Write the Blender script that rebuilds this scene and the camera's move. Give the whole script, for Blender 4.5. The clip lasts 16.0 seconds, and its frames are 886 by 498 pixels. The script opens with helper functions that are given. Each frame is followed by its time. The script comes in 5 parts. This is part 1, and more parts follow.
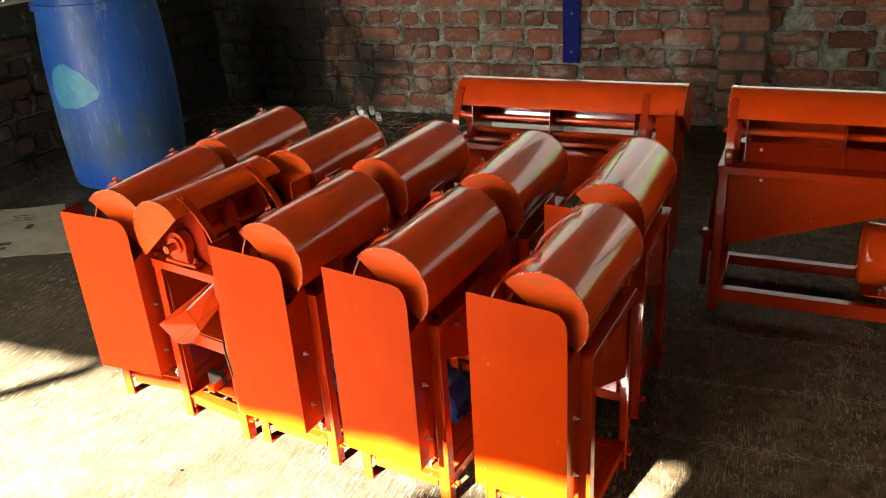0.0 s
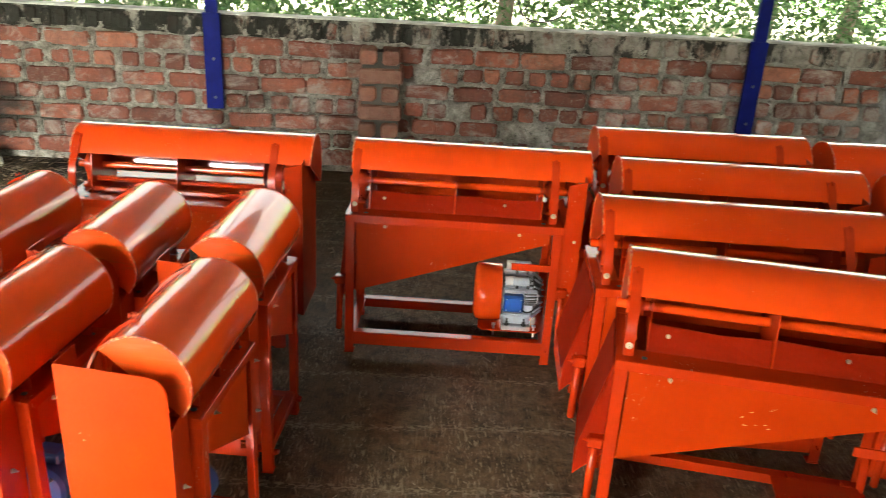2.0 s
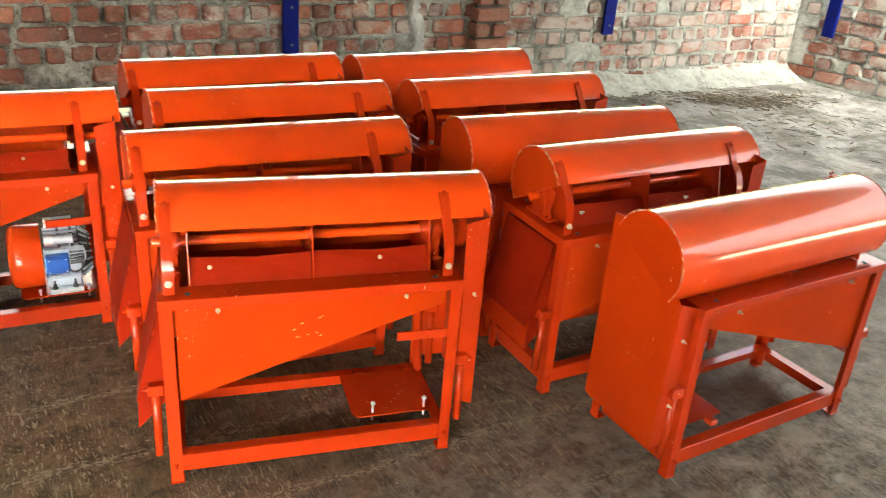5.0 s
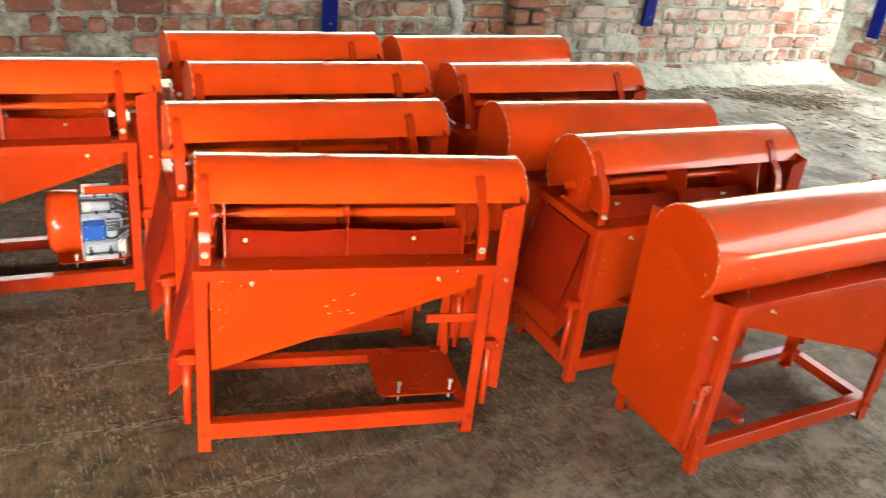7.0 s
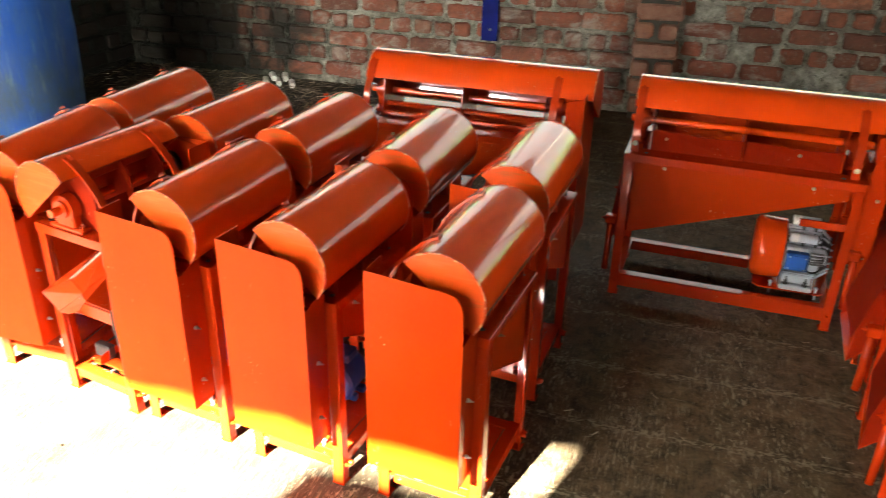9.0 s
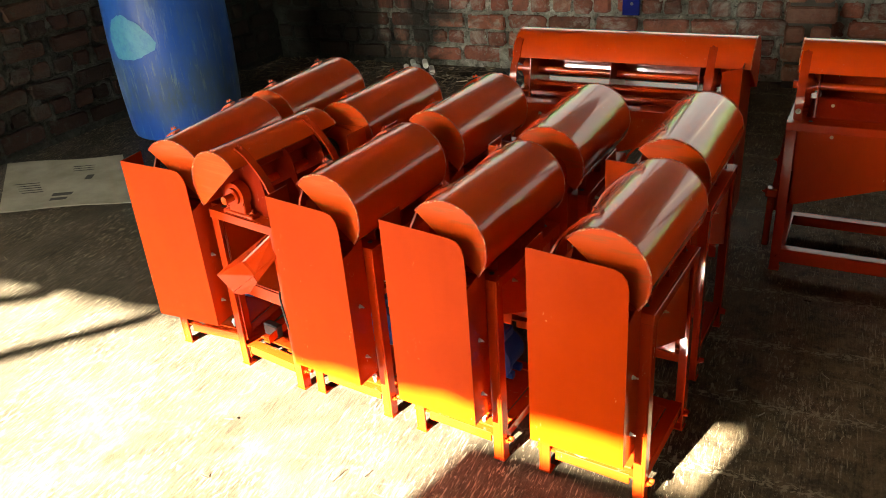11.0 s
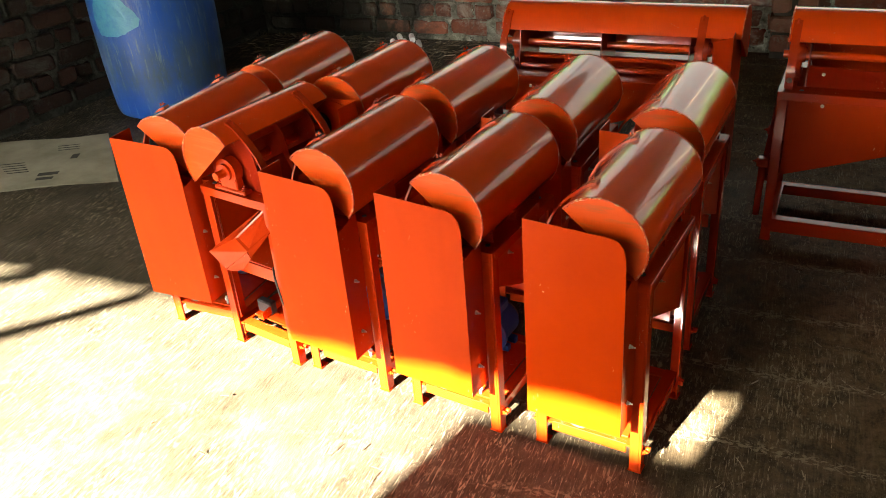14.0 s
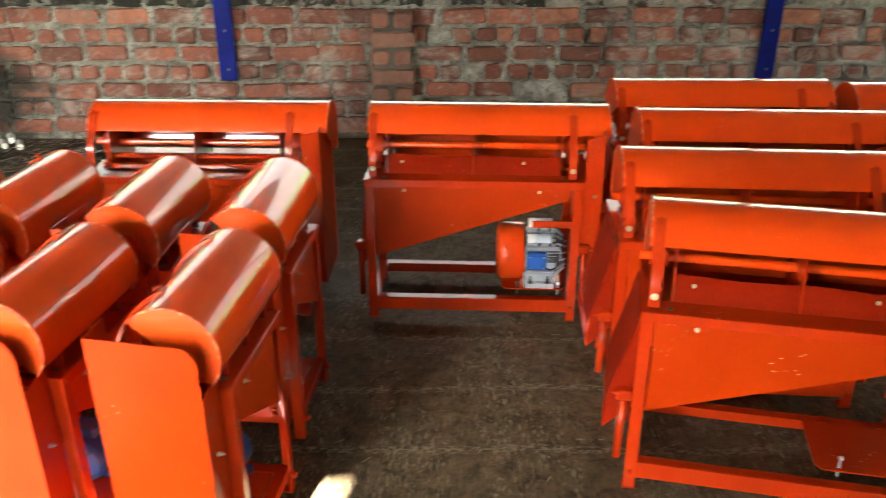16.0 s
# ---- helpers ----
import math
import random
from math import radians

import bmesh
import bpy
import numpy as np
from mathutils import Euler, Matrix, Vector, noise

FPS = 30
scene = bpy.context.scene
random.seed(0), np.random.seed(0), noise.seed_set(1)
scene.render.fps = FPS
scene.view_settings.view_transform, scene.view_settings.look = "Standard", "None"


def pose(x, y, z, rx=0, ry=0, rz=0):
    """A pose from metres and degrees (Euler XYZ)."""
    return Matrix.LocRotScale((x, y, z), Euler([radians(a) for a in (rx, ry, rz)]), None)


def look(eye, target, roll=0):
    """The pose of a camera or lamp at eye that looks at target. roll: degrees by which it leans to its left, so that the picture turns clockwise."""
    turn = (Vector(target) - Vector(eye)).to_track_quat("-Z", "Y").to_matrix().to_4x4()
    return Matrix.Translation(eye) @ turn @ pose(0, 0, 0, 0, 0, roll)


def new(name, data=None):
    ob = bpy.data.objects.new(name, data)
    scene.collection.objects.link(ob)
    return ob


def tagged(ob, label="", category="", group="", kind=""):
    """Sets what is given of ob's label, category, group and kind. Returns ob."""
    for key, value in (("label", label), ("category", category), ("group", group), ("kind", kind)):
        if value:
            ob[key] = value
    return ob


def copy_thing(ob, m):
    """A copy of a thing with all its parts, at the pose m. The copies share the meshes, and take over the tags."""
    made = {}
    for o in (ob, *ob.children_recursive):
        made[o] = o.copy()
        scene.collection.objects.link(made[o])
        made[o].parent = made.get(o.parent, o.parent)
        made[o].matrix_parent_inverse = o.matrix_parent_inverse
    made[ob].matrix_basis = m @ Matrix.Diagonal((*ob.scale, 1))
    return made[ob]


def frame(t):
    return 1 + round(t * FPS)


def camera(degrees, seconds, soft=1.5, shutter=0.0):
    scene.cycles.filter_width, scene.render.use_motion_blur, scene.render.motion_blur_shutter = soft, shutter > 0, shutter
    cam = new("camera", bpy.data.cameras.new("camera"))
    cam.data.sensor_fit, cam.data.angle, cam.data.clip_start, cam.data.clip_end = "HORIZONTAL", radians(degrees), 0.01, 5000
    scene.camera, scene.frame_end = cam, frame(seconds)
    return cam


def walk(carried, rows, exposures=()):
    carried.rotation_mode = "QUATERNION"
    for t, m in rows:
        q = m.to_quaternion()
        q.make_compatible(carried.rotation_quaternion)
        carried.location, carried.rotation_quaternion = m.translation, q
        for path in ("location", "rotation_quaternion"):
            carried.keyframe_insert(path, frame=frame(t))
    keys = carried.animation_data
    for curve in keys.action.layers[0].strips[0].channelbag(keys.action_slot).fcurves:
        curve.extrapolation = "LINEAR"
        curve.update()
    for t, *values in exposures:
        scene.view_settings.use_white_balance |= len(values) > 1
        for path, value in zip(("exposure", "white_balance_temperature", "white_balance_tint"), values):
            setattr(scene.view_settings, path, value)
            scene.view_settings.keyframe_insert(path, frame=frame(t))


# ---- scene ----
cam = camera(56.1, 16.0, soft=0.8, shutter=0.25)
METRES, EYE, TILT, LEAN, TURN = 0.96, 1.361, 0.0, 0.0, 21.9
ROWS = [
    (0.0, 0.0, 0.0, 0.0, -1.6, -25.17, 3.42),
    (0.5, 0.0079, -0.0047, 0.0063, -1.2, -23.89, 2.1),
    (1.0, 0.0328, 0.0054, 0.0058, -5.34, -23.76, 0.55),
    (1.5, 0.0842, 0.0098, 0.0151, -13.6, -23.4, -1.72),
    (2.0, 0.1488, -0.0002, 0.0168, -22.57, -22.41, -3.08),
    (2.5, 0.1736, -0.0125, 0.016, -27.97, -22.13, -3.23),
    (3.0, 0.1891, -0.0135, 0.0085, -30.91, -22.31, -3.23),
    (3.5, 0.2081, -0.02, 0.0101, -34.83, -22.33, -3.21),
    (4.0, 0.2456, -0.0387, 0.0038, -39.74, -22.77, -2.93),
    (4.5, 0.2812, -0.0564, 0.0011, -45.31, -23.62, -3.08),
    (4.7, 0.2955, -0.0634, 0.0001, -47.75, -24.30, -3.59),
    (5.2, 0.3249, -0.0794, -0.0040, -52.72, -25.45, -4.70),
    (5.75, 0.3451, -0.0918, -0.0101, -56.14, -26.02, -5.70),
    (6.3, 0.3430, -0.0904, -0.0139, -55.94, -26.17, -6.28),
    (6.8, 0.3134, -0.0699, -0.0118, -51.34, -26.24, -6.24),
    (7.0, 0.2965, -0.0579, -0.0097, -48.17, -26.29, -6.07),
    (7.5, 0.2399, -0.0178, -0.0025, -37.09, -26.65, -4.52),
    (8.0, 0.1712, 0.0075, -0.0047, -25.94, -26.69, -2.87),
    (8.5, 0.1107, 0.0187, -0.0021, -15.62, -26.52, -2.43),
    (9.0, 0.034, 0.0323, -0.0044, -5.82, -27.1, -1.15),
    (9.5, -0.0122, 0.0386, -0.0128, 0.38, -27.49, 1.71),
    (10.0, -0.0236, 0.0281, -0.0173, 1.84, -27.77, 3.55),
    (10.2, -0.0240, 0.0262, -0.0170, 1.96, -27.96, 3.62),
    (12.3, -0.0203, 0.0115, -0.0116, 1.30, -27.80, 4.83),
    (12.5, -0.0203, 0.0109, -0.0116, 1.25, -27.87, 4.82),
    (13.0, -0.0231, 0.008, -0.0125, 0.71, -28.26, 4.6),
    (13.5, -0.0367, 0.0157, -0.0256, 0.5, -29.17, 4.29),
    (14.0, -0.0437, 0.0183, -0.0234, 0.57, -29.57, 4.28),
    (14.5, -0.0419, 0.0062, -0.0194, 0.11, -30.1, 3.69),
    (15.0, -0.0181, 0.0082, -0.0082, -2.63, -28.96, 2.61),
    (15.5, 0.0336, 0.012, -0.0024, -10.65, -26.75, 1.11),
    (16.0, 0.1536, 0.001, 0.0053, -22.24, -24.88, -0.02),
]
EXPOSURES = [
    (0.0, 4.93, 7200, 4), (0.8, 4.98, 7200, 4), (2.0, 6.23, 6800, 4), (3.0, 6.63, 6800, 4), (4.5, 6.83, 6800, 4),
    (7.0, 7.03, 6800, 4), (8.0, 7.18, 6800, 4), (9.0, 5.73, 7000, 4), (10.0, 4.93, 7300, 3), (14.8, 4.93, 7300, 3),
    (15.4, 5.13, 7100, 4), (16.0, 6.28, 6800, 4)]
# eave of the open south side behind the camera
EAVE_Y, EAVE_Z, ROOF_FALL = -3.0, 2.82, 0.03
walk(cam, [(t, pose(0, 0, EYE, TILT, LEAN, TURN) @ pose(METRES * x, METRES * y, METRES * z, 90 + pitch, roll, yaw)) for t, x, y, z, yaw, pitch, roll in ROWS], EXPOSURES)

# ---- world, sun ----
SUN_AZ, SUN_EL = (0.31, 0.95), 30.0
world = bpy.data.worlds.new("world")
scene.world = world
world.use_nodes = True
wn, wl = world.node_tree.nodes, world.node_tree.links
sky = wn.new("ShaderNodeTexSky")
sky.sky_type, sky.sun_disc = "NISHITA", False
sky.sun_elevation = radians(SUN_EL)
sky.sun_rotation = math.atan2(-SUN_AZ[0], -SUN_AZ[1])
sky.dust_density, sky.ozone_density = 10.0, 0.0
haze = wn.new("ShaderNodeHueSaturation")
haze.inputs["Saturation"].default_value = 0.08
wl.new(sky.outputs[0], haze.inputs["Color"])
wl.new(haze.outputs[0], wn["Background"].inputs[0])
wn["Background"].inputs[1].default_value = 0.0198

sun = new("sun", bpy.data.lights.new("sun", "SUN"))
sun.data.energy, sun.data.angle, sun.data.color = 5.0, radians(0.5), (1.0, 0.95, 0.87)
n_az = Vector((SUN_AZ[0], SUN_AZ[1], 0)).normalized()
sun_dir = Vector((n_az.x * math.cos(radians(SUN_EL)), n_az.y * math.cos(radians(SUN_EL)), -math.sin(radians(SUN_EL))))
sun.matrix_world = look(Vector((0, 0, 0)) - 10 * sun_dir, (0, 0, 0))


# ---- materials ----
class Mat:
    """A small wrapper to write node materials in few lines."""

    def __init__(self, name, rough=0.5, metal=0.0, spec=0.5):
        self.m = bpy.data.materials.new(name)
        self.m.use_nodes = True
        self.n, self.l = self.m.node_tree.nodes, self.m.node_tree.links
        self.b = self.n["Principled BSDF"]
        self.b.inputs["Roughness"].default_value = rough
        self.b.inputs["Metallic"].default_value = metal
        self.b.inputs["Specular IOR Level"].default_value = spec
        self.c = self.n.new("ShaderNodeTexCoord").outputs["Object"]

    def world_coords(self):
        self.c = self.n.new("ShaderNodeNewGeometry").outputs["Position"]

    def scaled(self, v):
        k = self.n.new("ShaderNodeMapping")
        k.inputs["Scale"].default_value = v
        self.l.new(self.c, k.inputs[0])
        return k.outputs[0]

    def noise(self, scale, detail=4, rough=0.6, stretch=None, dist=0.0):
        k = self.n.new("ShaderNodeTexNoise")
        k.inputs["Scale"].default_value, k.inputs["Detail"].default_value = scale, detail
        k.inputs["Roughness"].default_value, k.inputs["Distortion"].default_value = rough, dist
        self.l.new(self.scaled(stretch) if stretch else self.c, k.inputs["Vector"])
        return k.outputs["Fac"]

    def ramp(self, fac, stops):
        k = self.n.new("ShaderNodeValToRGB")
        e = k.color_ramp.elements
        while len(e) < len(stops):
            e.new(0.5)
        for s, (p, c) in zip(e, stops):
            s.position, s.color = p, (c if len(c) == 4 else (*c, 1)) if hasattr(c, "__len__") else (c, c, c, 1)
        self.l.new(fac, k.inputs[0])
        return k.outputs[0]

    def mix(self, fac, a, b, mode="MIX"):
        k = self.n.new("ShaderNodeMix")
        k.data_type, k.blend_type = "RGBA", mode
        for sock, v in ((k.inputs["Factor"], fac), (k.inputs["A"], a), (k.inputs["B"], b)):
            if hasattr(v, "links"):
                self.l.new(v, sock)
            elif sock.name == "Factor":
                k.inputs[0].default_value = v
            else:
                sock.default_value = (*v, 1) if len(v) == 3 else v
        for sock in k.inputs:
            if sock.name == "Factor" and hasattr(fac, "links") and not sock.is_linked and sock.type == "VALUE":
                self.l.new(fac, sock)
        return k.outputs["Result"] if k.outputs["Result"].type == "RGBA" else k.outputs[2]

    def rand(self):
        return self.n.new("ShaderNodeObjectInfo").outputs["Random"]

    def island(self):
        return self.n.new("ShaderNodeNewGeometry").outputs["Random Per Island"]

    def color(self, v):
        if hasattr(v, "links"):
            self.l.new(v, self.b.inputs["Base Color"])
        else:
            self.b.inputs["Base Color"].default_value = (*v, 1)
        return self

    def rough(self, v):
        self.l.new(v, self.b.inputs["Roughness"])
        return self

    def bump(self, h, strength, dist=0.01):
        k = self.n.new("ShaderNodeBump")
        k.inputs["Strength"].default_value, k.inputs["Distance"].default_value = strength, dist
        self.l.new(h, k.inputs["Height"])
        self.l.new(k.outputs[0], self.b.inputs["Normal"])
        return self


def paint(name, base, dark, rough, fleck, spec=0.5, brush=(40, 40, 4)):
    """Brushed enamel over sheet steel: slight blotches, runs, a few bare scuffs."""
    k = Mat(name, rough, 0, spec)
    shift = k.n.new("ShaderNodeVectorMath")
    shift.operation = "MULTIPLY_ADD"
    k.l.new(k.rand(), shift.inputs[0])
    shift.inputs[1].default_value = (7.0, 5.0, 3.0)
    k.l.new(k.c, shift.inputs[2])
    k.c = shift.outputs[0]
    blot = k.noise(4, 3)
    col = k.mix(k.ramp(blot, [(0.3, 0), (0.75, 1)]), base, dark)
    streak = k.noise(13, 5, 0.6, (1, 1, 0.14), 0.3)
    col = k.mix(k.ramp(streak, [(0.46, 0), (0.75, 0.6)]), col, dark)
    scuff = k.noise(150, 3, 0.6, (1, 1, 0.45), 0.6)
    where = k.ramp(k.noise(6, 2), [(0.58, 0), (0.64, 1)])
    mm = k.n.new("ShaderNodeMath")
    mm.operation = "MULTIPLY"
    k.l.new(k.ramp(scuff, [(0.66, 0), (0.70, fleck * 0.8)]), mm.inputs[0])
    k.l.new(where, mm.inputs[1])
    col = k.mix(mm.outputs[0], col, (0.72, 0.40, 0.28))
    k.color(col)
    k.rough(k.ramp(k.noise(11, 4), [(0.3, rough - 0.02), (0.7, rough + 0.04)]))
    h = k.n.new("ShaderNodeMath")
    h.operation = "MULTIPLY_ADD"
    k.l.new(k.noise(1.0, 4, 0.6, brush, 0.2), h.inputs[0])
    h.inputs[1].default_value = 0.07
    k.l.new(k.noise(5, 2), h.inputs[2])
    k.bump(h.outputs[0], 0.16, 0.012)
    return k.m


def lacquered(m, weight, rough):
    """A clear glossy coat over a paint."""
    b = m.node_tree.nodes["Principled BSDF"]
    b.inputs["Coat Weight"].default_value, b.inputs["Coat Roughness"].default_value = weight, rough
    return m


def smeared(name):
    """Hand-brushed enamel on the hood ends: thin brown strokes where the primer shows."""
    k = Mat(name, 0.35, 0, 0.2)
    k.c = k.scaled((1, 1, 1))
    # base lightened to paint in light on the ends behind the guards
    col = k.mix(k.ramp(k.noise(5, 3), [(0.3, 0), (0.75, 1)]), (0.62, 0.066, 0.006), (0.52, 0.048, 0.005))
    turn = k.n.new("ShaderNodeMapping")
    turn.inputs["Rotation"].default_value = (radians(28), 0, 0)
    turn.inputs["Scale"].default_value = (1, 7, 60)
    k.l.new(k.c, turn.inputs[0])
    st = k.n.new("ShaderNodeTexNoise")
    st.inputs["Scale"].default_value, st.inputs["Detail"].default_value = 1.6, 5
    k.l.new(turn.outputs[0], st.inputs["Vector"])
    col = k.mix(k.ramp(st.outputs["Fac"], [(0.52, 0), (0.66, 0.65)]), col, (0.34, 0.085, 0.02))
    k.color(col)
    k.bump(st.outputs["Fac"], 0.2, 0.004)
    return k.m


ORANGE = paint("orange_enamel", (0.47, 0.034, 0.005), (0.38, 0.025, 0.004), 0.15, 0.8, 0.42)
# orange made lighter: the light that the hoods catch is in the colour
LIT_PAINT = lacquered(paint("orange_lit_enamel", (0.76, 0.066, 0.006), (0.66, 0.051, 0.005), 0.20, 0.5, 0.20, (3, 90, 90)), 0.80, 0.03)
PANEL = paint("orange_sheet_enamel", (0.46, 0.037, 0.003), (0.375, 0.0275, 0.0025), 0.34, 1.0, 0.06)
# the same orange, darkened: shade inside the machines is in the colour
SHADED_IN = paint("orange_inside_shaded", (0.27, 0.014, 0.0025), (0.20, 0.010, 0.002), 0.6, 0.4, 0.05)
END_PAINT = smeared("orange_hood_end_lit")
INNER_GLOSS = lacquered(paint("orange_inner_gloss", (0.46, 0.032, 0.003), (0.36, 0.022, 0.003), 0.16, 0.4, 0.5), 1.0, 0.05)

k = Mat("ground_weld_bead", 0.3)
k.color(k.mix(k.ramp(k.noise(70, 3), [(0.52, 0), (0.62, 1)]), (0.47, 0.038, 0.005), (0.62, 0.30, 0.14)))
WELD = k.m
k = Mat("zinc_bolt", 0.3, 0.4)
k.color(k.mix(k.noise(60, 2), (0.62, 0.56, 0.45), (0.46, 0.40, 0.31)))
ZINC = k.m
k = Mat("aluminium_casting", 0.3, 0.25)
k.color(k.mix(k.noise(30, 3), (0.52, 0.58, 0.66), (0.36, 0.40, 0.47)))
ALU = k.m
k = Mat("bare_primer", 0.5)
k.color(k.mix(k.noise(80, 3), (0.62, 0.34, 0.17), (0.50, 0.24, 0.11)))
BARE = k.m
k = Mat("dark_casting", 0.5, 0.2)
k.color(k.mix(k.noise(30, 3), (0.05, 0.053, 0.058), (0.10, 0.105, 0.11)))
DARK_CAST = k.m
k = Mat("blue_plastic_box", 0.35)
k.color(k.mix(k.noise(20, 2), (0.02, 0.11, 0.42), (0.015, 0.075, 0.32)))
BLUEBOX = k.m
k = Mat("blue_motor_paint", 0.35)
k.color(k.mix(k.noise(20, 3), (0.006, 0.055, 0.24), (0.004, 0.035, 0.15)))
MOTOR_BLUE = k.m
k = Mat("white_capacitor", 0.4)
k.color(k.mix(k.noise(20, 2), (0.75, 0.75, 0.74), (0.6, 0.6, 0.6)))
WHITE = k.m
k = Mat("black_rubber", 0.55)
k.color(k.mix(k.noise(40, 3), (0.015, 0.015, 0.016), (0.035, 0.034, 0.033)))
BLACK = k.m

k = Mat("drum_plastic", 0.38, 0, 0.3)
b1 = k.mix(k.ramp(k.noise(3.5, 5, 0.65, (1, 1, 0.6)), [(0.35, 0), (0.7, 1)]), (0.008, 0.052, 0.26), (0.014, 0.08, 0.34))
b1 = k.mix(k.ramp(k.noise(26, 5, 0.7, (1, 1, 0.15)), [(0.55, 0), (0.72, 0.6)]), b1, (0.15, 0.23, 0.33))
dust = k.ramp(k.noise(6, 6, 0.7, (1, 1, 0.35)), [(0.50, 0), (0.72, 0.6)])
b1 = k.mix(dust, b1, (0.06, 0.10, 0.12))
zs = k.n.new("ShaderNodeSeparateXYZ")
k.l.new(k.c, zs.inputs[0])
low = k.ramp(zs.outputs[2], [(0.08, 0.0), (0.20, 0.9), (0.30, 0.7), (0.48, 0.0)])
splash = k.ramp(k.noise(9, 7, 0.75, (1, 1, 0.4)), [(0.36, 0.15), (0.62, 0.9)])
mud = k.n.new("ShaderNodeMath")
mud.operation = "MULTIPLY"
k.l.new(low, mud.inputs[0])
k.l.new(splash, mud.inputs[1])
b1 = k.mix(mud.outputs[0], b1, (0.055, 0.075, 0.055))
runs = k.ramp(k.noise(1.0, 6, 0.75, (46, 46, 5), 0.2), [(0.56, 0), (0.66, 0.8)])
lower = k.ramp(zs.outputs[2], [(0.15, 0.2), (0.3, 1.0), (0.5, 0.35), (0.7, 0.1)])
wash = k.n.new("ShaderNodeMath")
wash.operation = "MULTIPLY"
k.l.new(runs, wash.inputs[0])
k.l.new(lower, wash.inputs[1])
b1 = k.mix(wash.outputs[0], b1, (0.13, 0.17, 0.16))
k.color(b1)
k.rough(k.ramp(k.noise(9, 4), [(0.3, 0.3), (0.7, 0.55)]))
k.bump(k.noise(40, 3), 0.1, 0.004)
DRUM = k.m
k = Mat("faded_paint_patch", 0.5)
k.color(k.mix(k.ramp(k.noise(30, 5, 0.7), [(0.45, 0), (0.70, 1)]), (0.045, 0.20, 0.31), (0.025, 0.14, 0.30)))
PATCH = k.m

# floor: rough trowelled concrete, broken pale scratches and dust
k = Mat("broomed_concrete", 0.6, 0, 0.10)
k.world_coords()
ridge = k.noise(1.0, 5, 0.65, (135, 12, 1), 0.5)
fleck = k.noise(1.0, 4, 0.7, (190, 60, 1), 0.3)
long_fleck = k.noise(1.0, 4, 0.6, (210, 16, 1), 0.4)
cross = k.noise(1.0, 5, 0.75, (9, 170, 1), 0.4)
big = k.noise(0.8, 6, 0.65)
patch = k.noise(2.6, 8, 0.75, None, 0.8)
dust = k.noise(5.5, 9, 0.74, None, 0.5)
fine = k.noise(260, 3, 0.7)
grit = k.noise(120, 5, 0.75)


def times(k, a, b):
    m = k.n.new("ShaderNodeMath")
    m.operation = "MULTIPLY"
    for sock, v in zip(m.inputs, (a, b)):
        if hasattr(v, "links"):
            k.l.new(v, sock)
        else:
            sock.default_value = v
    return m.outputs[0]


def along(k, lo, hi, a, b):
    """A ramp over the world's x."""
    sep = k.n.new("ShaderNodeSeparateXYZ")
    k.l.new(k.c, sep.inputs[0])
    r = k.n.new("ShaderNodeMapRange")
    for sock, v in zip(list(r.inputs)[1:5], (lo, hi, a, b)):
        sock.default_value = v
    k.l.new(sep.outputs[0], r.inputs[0])
    return r.outputs[0]


col = k.mix(k.ramp(big, [(0.35, 0), (0.65, 1)]), (0.023, 0.0165, 0.0096), (0.048, 0.035, 0.0215))
col = k.mix(k.ramp(grit, [(0.36, 0.75), (0.52, 0)]), col, (0.011, 0.008, 0.005))
col = k.mix(k.ramp(ridge, [(0.38, 0.85), (0.49, 0)]), col, (0.0077, 0.006, 0.0041))
col = k.mix(k.ramp(ridge, [(0.55, 0), (0.66, 0.55)]), col, (0.094, 0.074, 0.05))
worn = k.ramp(patch, [(0.44, 0.08), (0.56, 1.0)])
sy = k.n.new("ShaderNodeSeparateXYZ")
k.l.new(k.c, sy.inputs[0])
# aisle: paler trodden brown, with the light falling there painted in too
aisle = k.n.new("ShaderNodeMapRange")
for sock, v in zip(list(aisle.inputs)[1:5], (0.6, 1.9, 0.0, 0.85)):
    sock.default_value = v
k.l.new(sy.outputs[1], aisle.inputs[0])
trodden_lit = times(k, aisle.outputs[0], along(k, -0.7, 0.1, 0.0, 1.0))
# holds pale dust back under the rows, painting the shade there
unshaded_floor = k.n.new("ShaderNodeMapRange")
for sock, v in zip(list(unshaded_floor.inputs)[1:5], (1.0, 1.6, 1.0, 0.15)):
    sock.default_value = v
k.l.new(sy.outputs[1], unshaded_floor.inputs[0])
# y ramp for the shade painted on the back floor
swept = k.n.new("ShaderNodeMapRange")
for sock, v in zip(list(swept.inputs)[1:5], (1.9, 2.5, 0.0, 0.8)):
    sock.default_value = v
k.l.new(sy.outputs[1], swept.inputs[0])
# west floor lightened in colour to brighten its sunlit part
col = k.mix(times(k, k.ramp(k.noise(5, 8, 0.75), [(0.36, 0.25), (0.62, 1.0)]), along(k, -0.2, -0.9, 0.0, 0.5)), col, (0.11, 0.0891, 0.06325))
# back west floor: its shade is painted as a dark blotchy colour
dirt_shade = times(k, k.ramp(k.noise(4, 7, 0.75), [(0.32, 0.2), (0.55, 1.0)]), times(k, swept.outputs[0], along(k, -0.9, -1.6, 0.0, 1.0)))
col = k.mix(dirt_shade, col, (0.011, 0.01045, 0.0088))
col = k.mix(times(k, k.ramp(k.noise(16, 9, 0.8, None, 0.3), [(0.40, 0.1), (0.62, 1.0)]), trodden_lit), col, (0.195, 0.135, 0.078))
col = k.mix(times(k, k.ramp(fleck, [(0.59, 0), (0.65, 0.85)]), worn), col, (0.253, 0.22, 0.165))
